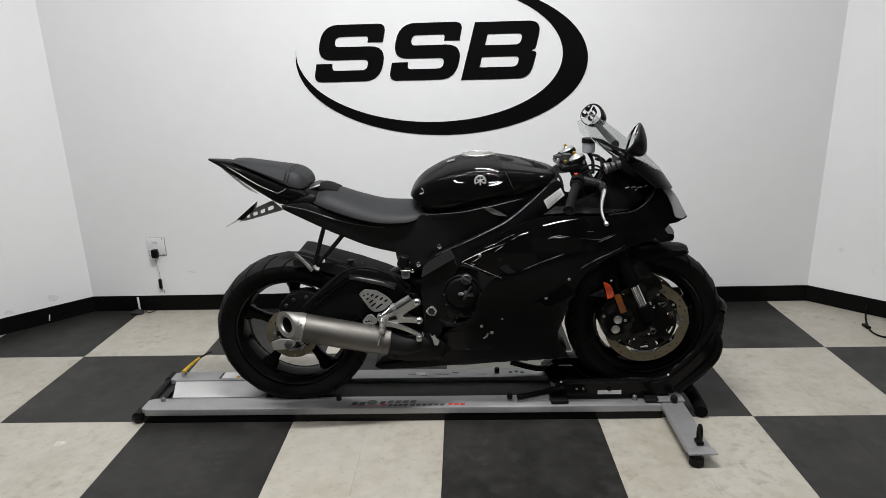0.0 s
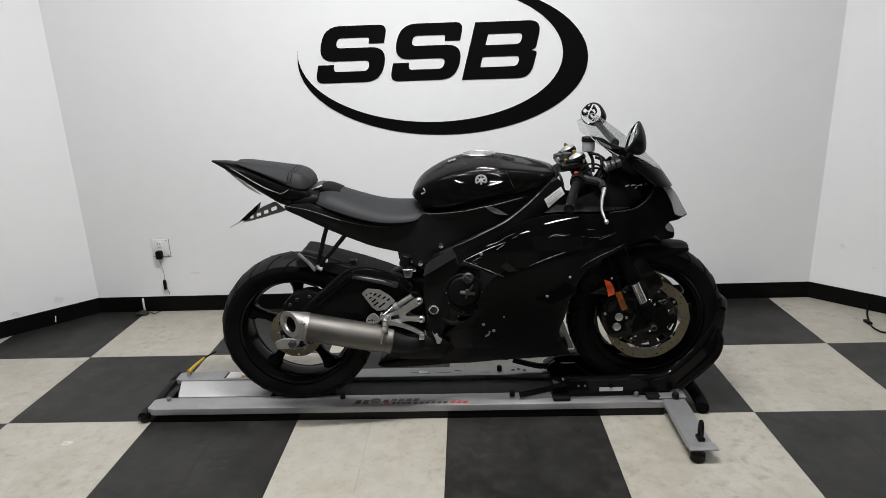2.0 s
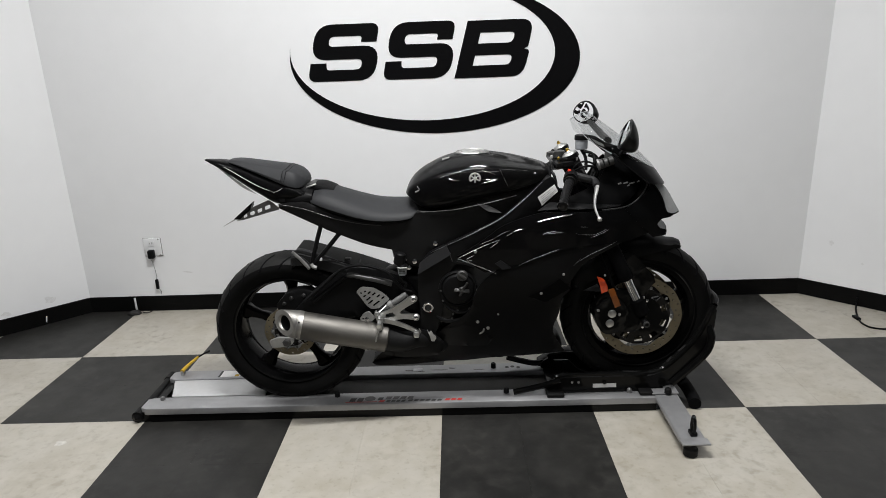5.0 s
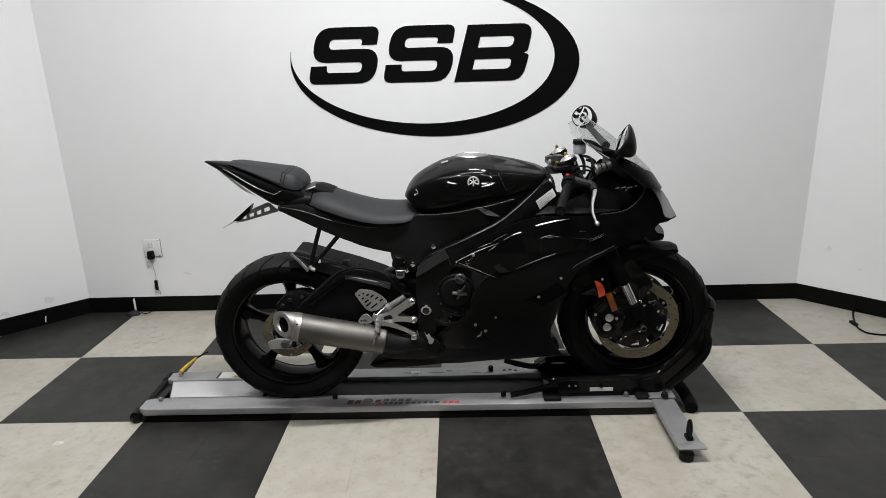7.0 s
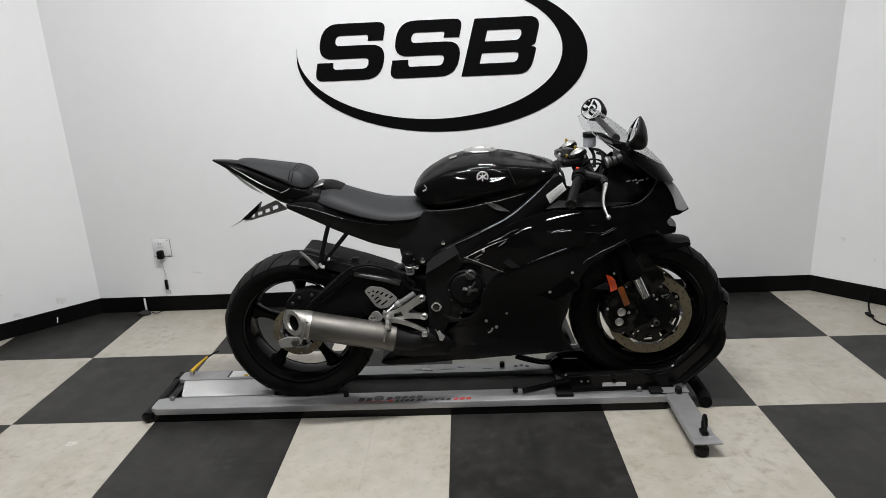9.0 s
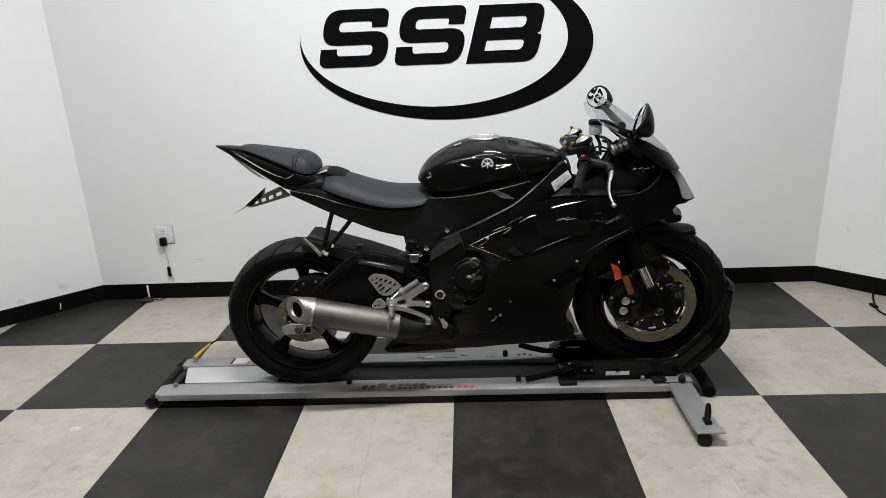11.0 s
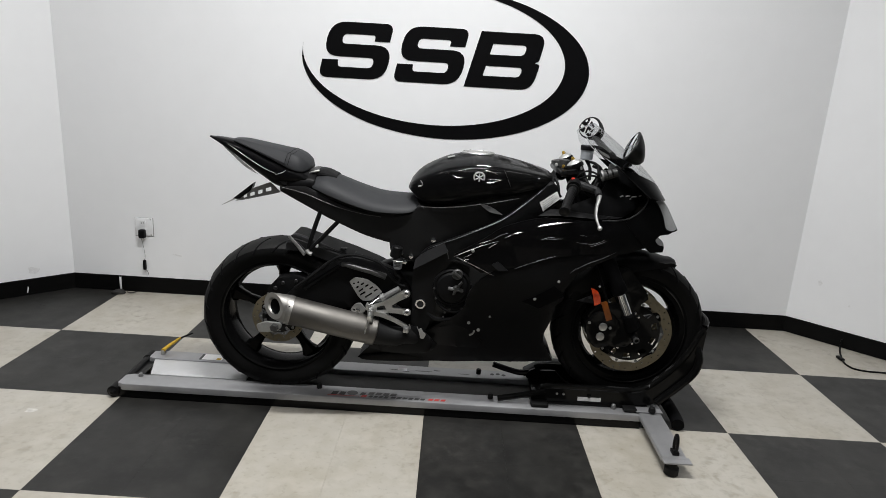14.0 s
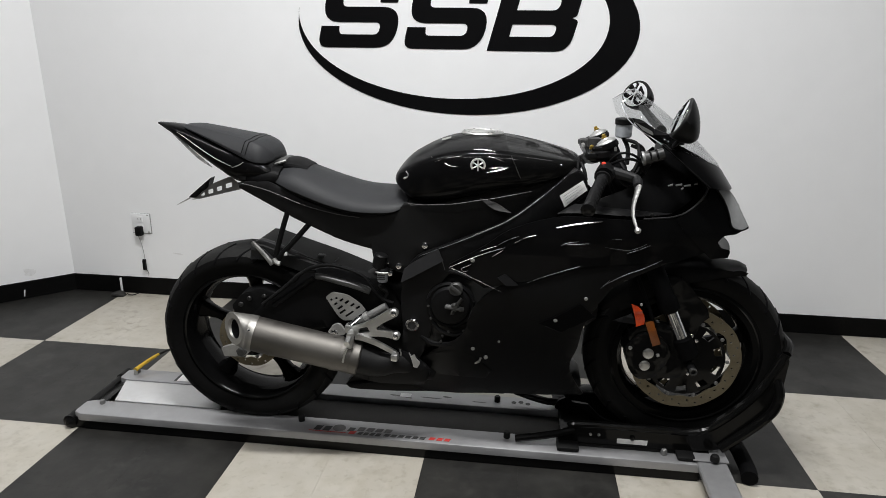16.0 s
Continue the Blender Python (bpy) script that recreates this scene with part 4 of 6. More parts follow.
bore = part("bore", turned([(0.003, 0.0280), (0.010, 0.0268), (0.055, 0.0265), (0.056, 0.001)], EA, EB, 32, caps=False), "decal_black", ex, "sooty black bore")
for v in bore.data.vertices:
    h = (v.co - EA).dot(ED)
    v.co += ED * min(1, max(0, (0.050 - h) / 0.050)) * ((EA + ED * h).y - v.co.y + 0.004) * 0.86
part("front_band", turned([(EL - 0.03, 0.0525), (EL - 0.028, 0.0538), (EL - 0.004, 0.0532), (EL, 0.050)], EA, EB, 48), "steel", ex)
for k in range(5):
    a = 2 * math.pi * k / 5 + 0.5
    u = ED.orthogonal().normalized()
    q = EA + ED * 0.056 + 0.0545 * (math.cos(a) * u + math.sin(a) * ED.cross(u))
    bolt("rivet", q, 0.004, "chrome", ex, q - (EA + ED * 0.054), 0.003)
part("link_pipe", tube([EB - ED * 0.005, EB + ED * 0.06, (-.08, -.01, .345), (.02, .03, .30)], (0.047, 0.033), 20, 5), "matte", ex, "black link pipe")
part("pipe_guard", panel([(-.215, .400, 1), (-.195, .408, 1), (-.12, .402), (-.03, .375, 1), (.02, .33), (.0, .275, 1), (-.14, .268), (-.226, .288, 1)], lambda x, z: 0.172 - 1.6 * (z - .345) ** 2, 0.006), "satin", ex, "black pipe guard")
bolt("guard_bolt", (-.158, -.034, .316), .0045, "cast", ex, h=.004)
part("band_clamp", turned([(EL - 0.085, 0.0525), (EL - 0.085, 0.0545), (EL - 0.062, 0.0545), (EL - 0.062, 0.0525)], EA, EB, 40, closed=True), "steel", ex)

# exhaust hanger struts, and the bright strip on the tyre hugger
hang = part("hanger_strut", tube([(-.428, .035, .802), (-.452, .030, .73), (-.474, .025, .655)], 0.0085, 8, 3), "satin", bike, "black tube strut")
part("hanger_strut", tube([(-.352, .035, .775), (-.41, .030, .71), (-.466, .025, .65)], 0.0085, 8, 3), "satin", bike)
part("hanger_foot", tube([(-.478, .022, .650), (-.470, .020, .638), (-.458, .020, .634)], 0.008, 8, 2), "cast", bike)
part("silver_arm", tube([(-.548, .03, .697), (-.515, .03, .662), (-.486, .026, .628)], (0.0055, 0.0075), 8, 3, flat=1.3), "alu", bike, "bare aluminium arm over the tyre")
part("clip", box(-.445, -.435, .02, .03, .66, .675, .002), "outlet", bike)

# tail: cowl, pillion pad, seat
tail = part("tail_cowl", body([(-.872, 1.046, 1.040, .012), (-.80, 1.041, 1.000, .050), (-.72, 1.024, .942, .074), (-.66, 1.006, .902, .088), (-.60, .990, .868, .100), (-.535, .975, .868, .105), (-.495, .945, .885, .100), (-.475, .925, .90, .09)], 24, 4, 2.2), "gloss", bike, "gloss black pointed tail cowl")
PAD = [(-.9, -1), (.9, -1), (1, -.80), (1, -.5), (.80, .58), (.74, .74), (.66, .82), (.3, 1), (-.3, 1), (-.66, .82), (-.74, .74), (-.80, .58), (-1, -.5), (-1, -.80)]
pad = part("pillion_pad", body([(-.772, 1.043, 1.034, .040), (-.735, 1.043, 1.022, .056), (-.66, 1.031, .994, .078), (-.58, 1.018, .960, .097), (-.545, 1.012, .944, .104), (-.514, .999, .936, .100), (-.492, .978, .938, .080), (-.485, .964, .948, .05)], 32, 4, section=PAD), "vinyl", bike, "black vinyl pillion pad", 32)
def on_pad(x, k):
    """A point of the pad's skin: k runs from the near lower edge over the top to the far side."""
    t, lo, hw = (lerp(x, (-.66, -.58, -.545, -.514), v) for v in ((1.031, 1.018, 1.012, .999), (.994, .960, .944, .936), (.078, .097, .104, .100)))
    c, s = (lerp(k / math.pi * 9, range(10), [p[i] for p in PAD[:2:-1][1:11]]) for i in (0, 1))
    return (x, YB + (hw + .0006) * c, (t + lo) / 2 + ((t - lo) / 2 + .0006) * s)


for dx in (0, .012):
    part("pad_seam", tube([on_pad(-.566 + dx + .018 * max(0, math.sin(k)), k) for k in (q * math.pi / 16 for q in range(17))], 0.0014, 6, 2), "vinyl_side", pad)
def on_tail(x, z):
    hw = lerp(x, (-.872, -.80, -.72, -.66, -.60, -.535), (.012, .05, .074, .088, .10, .105))
    t, b = lerp(x, (-.872, -.80, -.72, -.66, -.60, -.535), (1.046, 1.043, 1.03, 1.015, 1.0, .975)), lerp(x, (-.872, -.80, -.72, -.66, -.60, -.535), (1.04, 1.006, .948, .906, .876, .868))
    k = min(1, abs(z - (t + b) / 2) / max((t - b) / 2, 1e-3))
    return YB - hw * (1 - k ** 2.2) ** (1 / 2.2)
# this short blade draws a glint on the cowl's edge
part("tail_line", blade([(x, on_tail(x, z) - .001, z) for x, z in ((-.60, .925), (-.575, .934), (-.56, .944))], 0.0014), "cast", tail, "thin silver edge line with a drawn glint")
part("tail_line", blade([(x, on_tail(x, z) - .001, z) for x, z in ((-.79, 1.022), (-.761, 1.008), (-.704, .976), (-.647, .947), (-.598, .929))], 0.0013), "cast", tail, "thin silver edge line with a drawn glint")
part("tail_lens", panel([(-.846, 1.038, 1), (-.79, .998), (-.72, .952), (-.672, .920, 1), (-.722, .941), (-.781, .984), (-.823, 1.018)], lambda x, z: lerp(x, (-.85, -.66), (.022, .086)), .004, .03), "tail_lens", tail, "pale clear tail lamp edge")
part("undertail", body([(-.670, .930, .912, .045), (-.630, .93, .890, .072), (-.583, .93, .868, .090), (-.531, .93, .852, .102), (-.495, .935, .852, .104), (-.455, .93, .860, .10)], 20, 3, 2.6), "satin", tail)
part("tail_vent", panel([(-.585, .900, 1), (-.545, .912, 1), (-.535, .90, 1), (-.57, .885, 1)], lambda x, z: .100, .004), "matte", tail)
lock = part("grab_lock", body([(-.492, .936, .918, .034), (-.482, .944, .916, .048), (-.466, .950, .920, .054), (-.450, .948, .926, .048), (-.440, .944, .932, .03)], 14, 3, 3), "engine_grey", bike, "worn grey metal seat latch")
part("latch_pin", tube([(-.486, YB - .050, .930), (-.466, YB - .056, .938), (-.446, YB - .050, .944)], .004, 8, 3), "cast", lock)

HALF = [(.90, -1), (.965, -.86), (1, -.68), (.985, -.45), (.935, -.16), (.85, .16), (.71, .46), (.53, .70), (.32, .88), (.12, .97)]
SEAT = [(-.90, -1)] + HALF + [(-u, v) for u, v in HALF[:0:-1]]
SEAT_LINE = [(-.486, .905, .893, .070), (-.466, .922, .880, .098), (-.438, .932, .868, .115), (-.40, .932, .852, .126), (-.30, .897, .822, .142), (-.214, .873, .808, .152), (-.13, .867, .808, .152), (-.085, .866, .816, .143), (-.060, .856, .835, .122)]


def seat_piece(top):
    """The seat cover above its edge, or the side below it."""
    bm = body(SEAT_LINE, 32, 4, 2.9, section=SEAT)
    bmesh.ops.recalc_face_normals(bm, faces=bm.faces)
    bmesh.ops.delete(bm, geom=[f for f in bm.faces if (f.normal.z > 0.10) != top], context="FACES")
    return bm


seat = part("seat", seat_piece(True), "vinyl", bike, "black vinyl rider seat", 50)
# below the edge, darker vinyl also carries the side's shade
part("seat_side", seat_piece(False), "vinyl_side", seat, "dark grained seat side", 50)
part("seat_skirt", panel([(-.490, .905, 1), (-.455, .880), (-.368, .843), (-.266, .820), (-.184, .812), (-.09, .822), (-.062, .848, 1), (-.07, .836), (-.095, .812), (-.184, .802), (-.268, .808), (-.372, .829), (-.47, .875)], lambda x, z: lerp(x, (-.48, -.4, -.2, -.06), (.076, .107, .130, .112)), .004, .03), "vinyl_side", seat, "ribbed lower seat edge")
part("seat_hump", body([(-.478, .935, .905, .03), (-.455, .948, .905, .055), (-.42, .945, .91, .06), (-.38, .928, .91, .05)], 18, 3, 2.5), "vinyl_side", seat)

# under-seat and under-tank covers, both sides
COVER = [(-.585, .880, 1), (-.485, .888), (-.372, .836), (-.268, .815), (-.184, .81), (-.09, .825), (-.061, .850, 1), (.023, .848), (.145, .882), (.245, .910), (.347, .936), (.408, .965, 1),
         (.324, .872), (.204, .788), (.103, .744), (.041, .712), (-.02, .682, 1), (-.06, .63, 1), (-.129, .648, 1), (-.160, .672, 1), (-.164, .700, 1), (-.252, .720), (-.351, .757), (-.422, .787), (-.582, .864, 1)]
cov = part("side_cover", panel(COVER, cover_width, .006, .03), "matte", bike, "matte black side cover below the seat")
part("far_cover", panel(COVER, cover_width, .006, .05, side=1), "matte", cov)
# grey tube stands for the highlight along the cover's lower edge
part("cover_edge", tube([(-.575, YB - .103, .880), (-.485, YB - .112, .862), (-.372, YB - .122, .824), (-.268, YB - .131, .803), (-.20, YB - .134, .797)], 0.0014, 6, 4), "engine_grey", cov, "thin grey line drawing the cover's edge highlight")
# lighter grey wedge where the cover is lit
part("cover_wedge", panel([(.158, .874, 1), (.200, .866), (.246, .840, 1), (.198, .848)], lambda x, z: cover_width(x, z) + .003 + .5 * (.876 - z), .003, .02, drop=0.0), "engine_grey", cov)
part("shock_reservoir", turned([(0, .018), (.004, .021), (.04, .021), (.044, .016)], (-.140, -.012, .650), (-.128, -.012, .70), 18), "satin", bike)
res = part("rear_fluid_cup", turned([(0, .0145), (.004, .0155), (.036, .0185)], (-.128, -.012, .607), (-.126, -.012, 1), 18), "cup", bike, "clouded rear brake fluid cup")
part("cup_lid", turned([(.034, .0195), (.038, .0200), (.044, .016)], (-.128, -.012, .607), (-.126, -.012, 1), 18), "satin", res)
for k in range(3):
    part("print_bar", box(-.140, -.117, -.0305, -.0285, .618 + k * .006, .6205 + k * .006), "engine_grey", res, smooth=0)
bolt("cup_bolt", (-.102, -.020, .637), .0085, "chrome", res, h=.008)
part("cup_clamp", tube([(-.145, -.026, .640), (-.128, -.034, .640), (-.105, -.022, .638)], .003, 6, 3), "cast", res)
for x, z in ((0.0, .725), (-.080, .656), (-.118, .630)):
    bolt("cover_bolt", (x, YB - cover_width(x, z) - 0.002, z), 0.0105, "chrome", bike, h=.010)
bolt("cover_bolt", (-.114, YB - .137, .662), 0.005, "chrome", bike, h=.006)
part("inner_frame", body([(-.50, .88, .82, .06), (-.30, .86, .74, .09), (-.10, .86, .66, .12), (.10, .90, .70, .13), (.38, .96, .84, .11)], 14, 2, 3), "satin", bike)

# plate bracket under the tail
br = part("plate_bracket", plate(rounded([(-.776, .812, .004), (-.747, .809, .006), (-.597, .848, .01), (-.637, .886, .01), (-.700, .860, .008), (-.755, .828, .008)]), [rounded([(x, z, .003), (x + s, z + s * .33, .003), (x + s, z + s * .33 + .014, .003), (x, z + .014, .003)], 2) for x, z, s in ((-.742, .817, .014), (-.716, .825, .018), (-.686, .835, .018), (-.656, .846, .022))], YB - .035, .004), "dull_alu", bike, "grey slotted licence plate bracket", 0)
part("bracket_flange", box(-.775, -.60, YB - .034, YB + .02, .806, .809), "alu", br, smooth=0).matrix_local = Matrix.Translation((-.69, 0, .829)) @ Matrix.Rotation(radians(-15), 4, "Y") @ Matrix.Translation((.69, 0, -.809))
part("plate_lamp", panel([(-.780, .815, 1), (-.742, .846), (-.700, .880, 1), (-.712, .850), (-.735, .832), (-.755, .815, 1)], lambda x, z: .045, .03, .03), "satin", br)
part("wire_end", tube([(-.772, YB - .03, .815), (-.80, YB - .03, .80), (-.828, YB - .03, .785)], (0.003, 0.001), 6, 3), "cast", br)

# tank
TANK = [(-.106, .908, .896, .05), (-.094, .934, .888, .095), (-.070, .963, .868, .130), (-.035, .989, .851, .155), (.027, 1.020, .853, .178), (.085, 1.036, .864, .192), (.145, 1.042, .877, .198), (.21, 1.038, .889, .194), (.30, 1.022, .906, .178), (.374, 1.003, .926, .150), (.420, .988, .946, .115), (.440, .974, .956, .08)]
LOWER_POWER = 4.5
SHOULDER = [(1, 0), (.997, .12), (.988, .25), (.972, .38), (.95, .49), (.925, .58), (.86, .655), (.78, .72), (.69, .785), (.58, .85), (.46, .905), (.32, .95), (.16, .985)]   # a knee-high crease, then the sloping top
TANK_SECTION = SHOULDER + [(0, 1)] + [(-u, v) for u, v in SHOULDER[::-1]]
for i in range(1, 22):
    a = math.pi * (1 + i / 22)
    c, s = math.cos(a), math.sin(a)
    TANK_SECTION.append((math.copysign(abs(c) ** (2 / LOWER_POWER), c), -abs(s) ** (2 / LOWER_POWER)))


def tank_piece(ahead):
    """The tank shell behind or ahead of the slanting seam."""
    bm = body(TANK, 44, 5, section=TANK_SECTION)
    bmesh.ops.bisect_plane(bm, geom=bm.verts[:] + bm.edges[:] + bm.faces[:], plane_co=(.232, 0, 1.015), plane_no=(.838, 0, .40), clear_inner=ahead, clear_outer=not ahead)
    return bm


tank = part("fuel_tank", tank_piece(False), "gloss", bike, "gloss black fuel tank with silver lines")
part("tank_cover", tank_piece(True), "powder", tank, "black front tank cover")


def on_tank(x, z):
    xs = [s[0] for s in TANK]
    t, b, hw = (lerp(x, xs, [s[k] for s in TANK]) for k in (1, 2, 3))
    k = min(0.999, abs(z - (t + b) / 2) / ((t - b) / 2))
    if z > (t + b) / 2:
        return YB - hw * lerp(k, [q[1] for q in SHOULDER] + [1], [q[0] for q in SHOULDER] + [0])
    return YB - hw * (1 - k ** LOWER_POWER) ** (1 / LOWER_POWER)


# lines draw light reflected along the tank's crease, among its graphics
def tank_line(pts, r, material="silver_line", label="silver graphic line with drawn highlight"):
    return part("glint_stripe", blade([(x, on_tank(x, z) - 0.0006, z) for x, z in pts], r * .78), material, tank, label)


cap = part("filler_cap", turned([(0, .062), (.007, .063), (.010, .061), (.011, .053), (.0085, .051), (.0085, .02)], (.150, YB, 1.034), (.153, YB, 2), 36), "alu", tank, "bare aluminium filler cap")
part("cap_lid", turned([(.006, .040), (.010, .040), (.012, .036), (.012, .01)], (.146, YB, 1.034), (.149, YB, 2), 32), "cast", tank)
part("top_patch", box(-.014, .014, -.009, .009, -.0005, .0005), "cast", tank, "small silver patch", 0).matrix_local = Matrix.Translation((.048, .082, 1.0268)) @ Matrix.Rotation(radians(-16), 4, "Y") @ Matrix.Rotation(radians(9), 4, "X")
for k in range(6):
    a = 2 * math.pi * k / 6
    bolt("cap_bolt", (.146 + .050 * math.cos(a), YB + .050 * math.sin(a), 1.0445), .0035, "cast", tank, (0, 0, 1), .003)
tank_line([(.070, .998), (.110, 1.008), (.155, 1.013), (.195, 1.009), (.215, 1.001)], .0014)
tank_line([(.029, .976), (.073, .990), (.115, .997), (.170, .999), (.205, .991), (.222, .983)], .0010)
tank_line([(-.05, .962), (-.02, .974), (.02, .986), (.06, .995)], .0005)
tank_line([(.048, .981), (.060, .974), (.075, .968), (.106, .968)], .0011)
tank_line([(.173, .955), (.203, .960), (.234, .969)], .0012)
tank_line([(.168, .966), (.200, .968), (.236, .969)], .0009)
BX, BZ = .151, .974
by = on_tank(BX, BZ)
badge = part("badge", turned([(0, .0195), (.002, .0212), (.004, .0203), (.004, .0158), (.0025, .0155), (0, .0155)], (BX, by + .0015, BZ), (BX, -1, BZ - .12), 32, closed=True), "badge", tank, "round silver tank badge")
for k in range(3):
    a = radians(90 + 60 * k)
    bm = tube([(BX + .0148 * math.cos(a), by - .002, BZ + .0148 * math.sin(a)), (BX - .0148 * math.cos(a), by - .002, BZ - .0148 * math.sin(a))], .0021, 6, 1)
    part("badge_bar", bm, "badge", tank)
part("side_mark", tube([(x, on_tank(x, z) - .0006, z) for x, z in ((-.064, .919), (-.053, .924), (-.050, .931), (-.057, .940))], .0034, 6, 3), "silver_line", tank)
part("tank_seam", tube([(x, on_tank(x, z) - .0002, z) for x, z in ((.222, 1.034), (.240, 1.000), (.252, .975), (.268, .94), (.286, .905))], .0010, 6, 3), "engine_grey", tank)
# grey tube draws the hairline highlight on the tank's lower seam
part("tank_rim", tube([(-.050, YB - .150, .848), (0, YB - .168, .851), (.085, YB - .186, .861), (.145, YB - .190, .873), (.21, YB - .186, .884), (.30, YB - .168, .902)], .0013, 6, 4), "engine_grey", tank)
part("tank_tab", body([(.40, .985, .955, .05), (.43, .978, .95, .06), (.45, .965, .95, .05)], 12, 2), "satin", bike)

# frame spars
SPAR = [(.415, .965, 1), (.325, .885), (.259, .832), (.204, .800), (.103, .753), (.041, .724), (-.022, .694), (-.061, .634), (-.073, .543), (-.067, .452), (-.075, .350, 1), (-.02, .350, 1), (.006, .408), (.028, .500), (.040, .590), (.072, .645), (.122, .688), (.245, .760), (.367, .826), (.455, .888, 1), (.45, .94)]
bulge = lambda x, z: spar_width(x, z) + 0.006
spar = part("frame_spar", panel(SPAR, bulge, .03, .025), "frame", bike, "satin black aluminium frame spar")
part("far_spar", panel(SPAR, bulge, .03, .05, side=1), "frame", spar)
# these two blades draw the highlight that runs along the spar
part("spar_edge", blade([(x, YB - bulge(x, z) - .0012, z) for x, z in ((.395, .945), (.325, .882), (.259, .829), (.204, .797), (.103, .750), (.041, .722), (-.018, .694))], .0013), "dim_line", spar, "bright line drawing the spar edge's highlight")
part("spar_glint", blade([(x, YB - bulge(x, z) - .0014, z) for x, z in ((.14, .770), (.204, .799), (.259, .831), (.325, .884), (.36, .914))], .0009), "cast", spar)
# paler tilted facet puts the light caught by the spar into its colour
part("spar_facet", panel([(-.070, .612, 1), (-.062, .650, 1), (-.035, .674), (.040, .722, 1), (.058, .692, 1), (-.030, .636, 1)], lambda x, z: bulge(x, z) + .004 + .3 * (.692 + .71 * x - z), .004, .02, drop=0.0), "worn", spar)
part("seam", tube([(x, YB - bulge(x, z) - .0008, z) for x, z in ((.041, .721), (.053, .689), (.062, .66))], .0014, 6, 3), "engine_grey", spar)
st = part("sticker", panel([(.378, .890, 1), (.440, .932, 1), (.454, .905, 1), (.394, .857, 1)], bulge, .001, 1.0, lift=.008), "white_label", bike, "white warning sticker", 0)
for k in range(4):
    q = .2 + .2 * k
    a, c = Vector((.378, 0, .890)).lerp((.394, 0, .857), q), Vector((.440, 0, .932)).lerp((.454, 0, .905), q)
    p0, p1 = a.lerp(c, .12), a.lerp(c, (.85, .7, .88, .6)[k])
    part("print_bar", tube([(p.x, YB - bulge(p.x, p.z) - .0082, p.z) for p in (p0, p1)], .0007, 6, 1), "outlet_edge", st)
ring = part("pivot_ring", turned([(0, .0205), (.012, .0205), (.014, .018), (.014, .013), (.002, .012), (0, .012)], (-.036, -.018, .478), (-.036, -1, .478), 20, closed=True), "chrome", bike, "bright swingarm pivot nut")
part("pivot_core", turned([(0, .0125), (.004, .0125)], (-.036, -.019, .478), (-.036, -1, .478), 16), "ink", ring)

# engine behind the fairing
eng = part("engine", body([(-.06, .60, .32, .12), (.02, .66, .36, .15), (.12, .70, .40, .16), (.30, .74, .42, .15), (.46, .72, .45, .12), (.52, .66, .48, .08)], 20, 3, 4), "engine", bike, "black engine block")
part("clutch_cover", turned([(0, .074), (.010, .073), (.014, .067), (.012, .061), (.022, .055), (.027, .036), (.026, .02)], (.080, -.020, .550), (.084, -1, .53), 40), "satin", eng, "dull black round clutch cover")
for k in range(7):
    a = 2 * math.pi * k / 7 + .2
    bolt("cover_bolt", (.080 + .070 * math.cos(a), -.028, .550 + .070 * math.sin(a)), .0045, "satin", eng, h=.006)
part("cover_lug", panel([(.020, .560, 1), (.024, .590), (.050, .604, 1), (.066, .596, 1), (.048, .582), (.036, .556, 1)], lambda x, z: .172, .012, .02), "engine", eng)
cap = part("oil_cap", turned([(0, .0205), (.010, .0205), (.014, .0165), (.012, .012)], (.097, -.040, .608), (.098, -1, .60), 20), "engine_grey", eng, "ribbed oil filler cap")
bm = box(-.018, .018, -.008, .004, -.0045, .0045, .002)
bm.transform(Matrix.Translation((.097, -.052, .608)) @ Matrix.Rotation(radians(38), 4, "Y"))
part("cap_bar", bm, "engine_grey", eng)
boss = part("cover_boss", turned([(0, .013), (.008, .013), (.012, .008)], (.095, -.046, .553), (.096, -1, .54), 16), "engine_grey", eng, "raised grey boss")
for x, z, r in ((.068, .553, .008), (.116, .580, .007), (.120, .546, .008), (.088, .530, .007)):
    part("boss_blade", tube([(.095, -.052, .553), ((.095 + x) / 2, -.053, (.553 + z) / 2), (x, -.047, z)], (.007, r), 8, 2, flat=.6), "engine_grey", eng)
for x, z in ((.058, .450), (.076, .464), (.053, .431), (.022, .505), (.142, .500), (.150, .545), (.014, .545), (.120, .470), (.155, .422), (-.145, .330)):
    bolt("case_bolt", (x, -.030, z), .0042, "engine_grey", eng, h=.006)
for pts, r in (([(.02, -.022, .50), (.05, -.030, .468), (.10, -.030, .455), (.15, -.020, .478)], .007), ([(-.01, -.018, .44), (.03, -.026, .420), (.09, -.030, .428), (.13, -.020, .45)], .008), ([(.03, -.02, .64), (.06, -.026, .655), (.10, -.03, .65), (.14, -.02, .63)], .006)):
    part("case_rib", tube(pts, r, 8, 4), "satin", eng)

shock = part("shock_linkage", body([(-.33, .50, .40, .03), (-.26, .56, .34, .07), (-.16, .60, .30, .09), (-.06, .60, .28, .10)], 16, 3, 3), "satin", bike, "black shock and linkage")

# fairing: gloss upper sides, satin lower sides, both sides of the machine
UPPER = [(.080, .696, 1), (.180, .758), (.249, .807), (.367, .844), (.455, .847), (.594, .842), (.690, .846, 1), (.735, .80), (.800, .745, 1), (.706, .723, 1), (.62, .72), (.56, .72), (.438, .705), (.34, .672), (.250, .648), (.180, .632, 1), (.130, .664)]
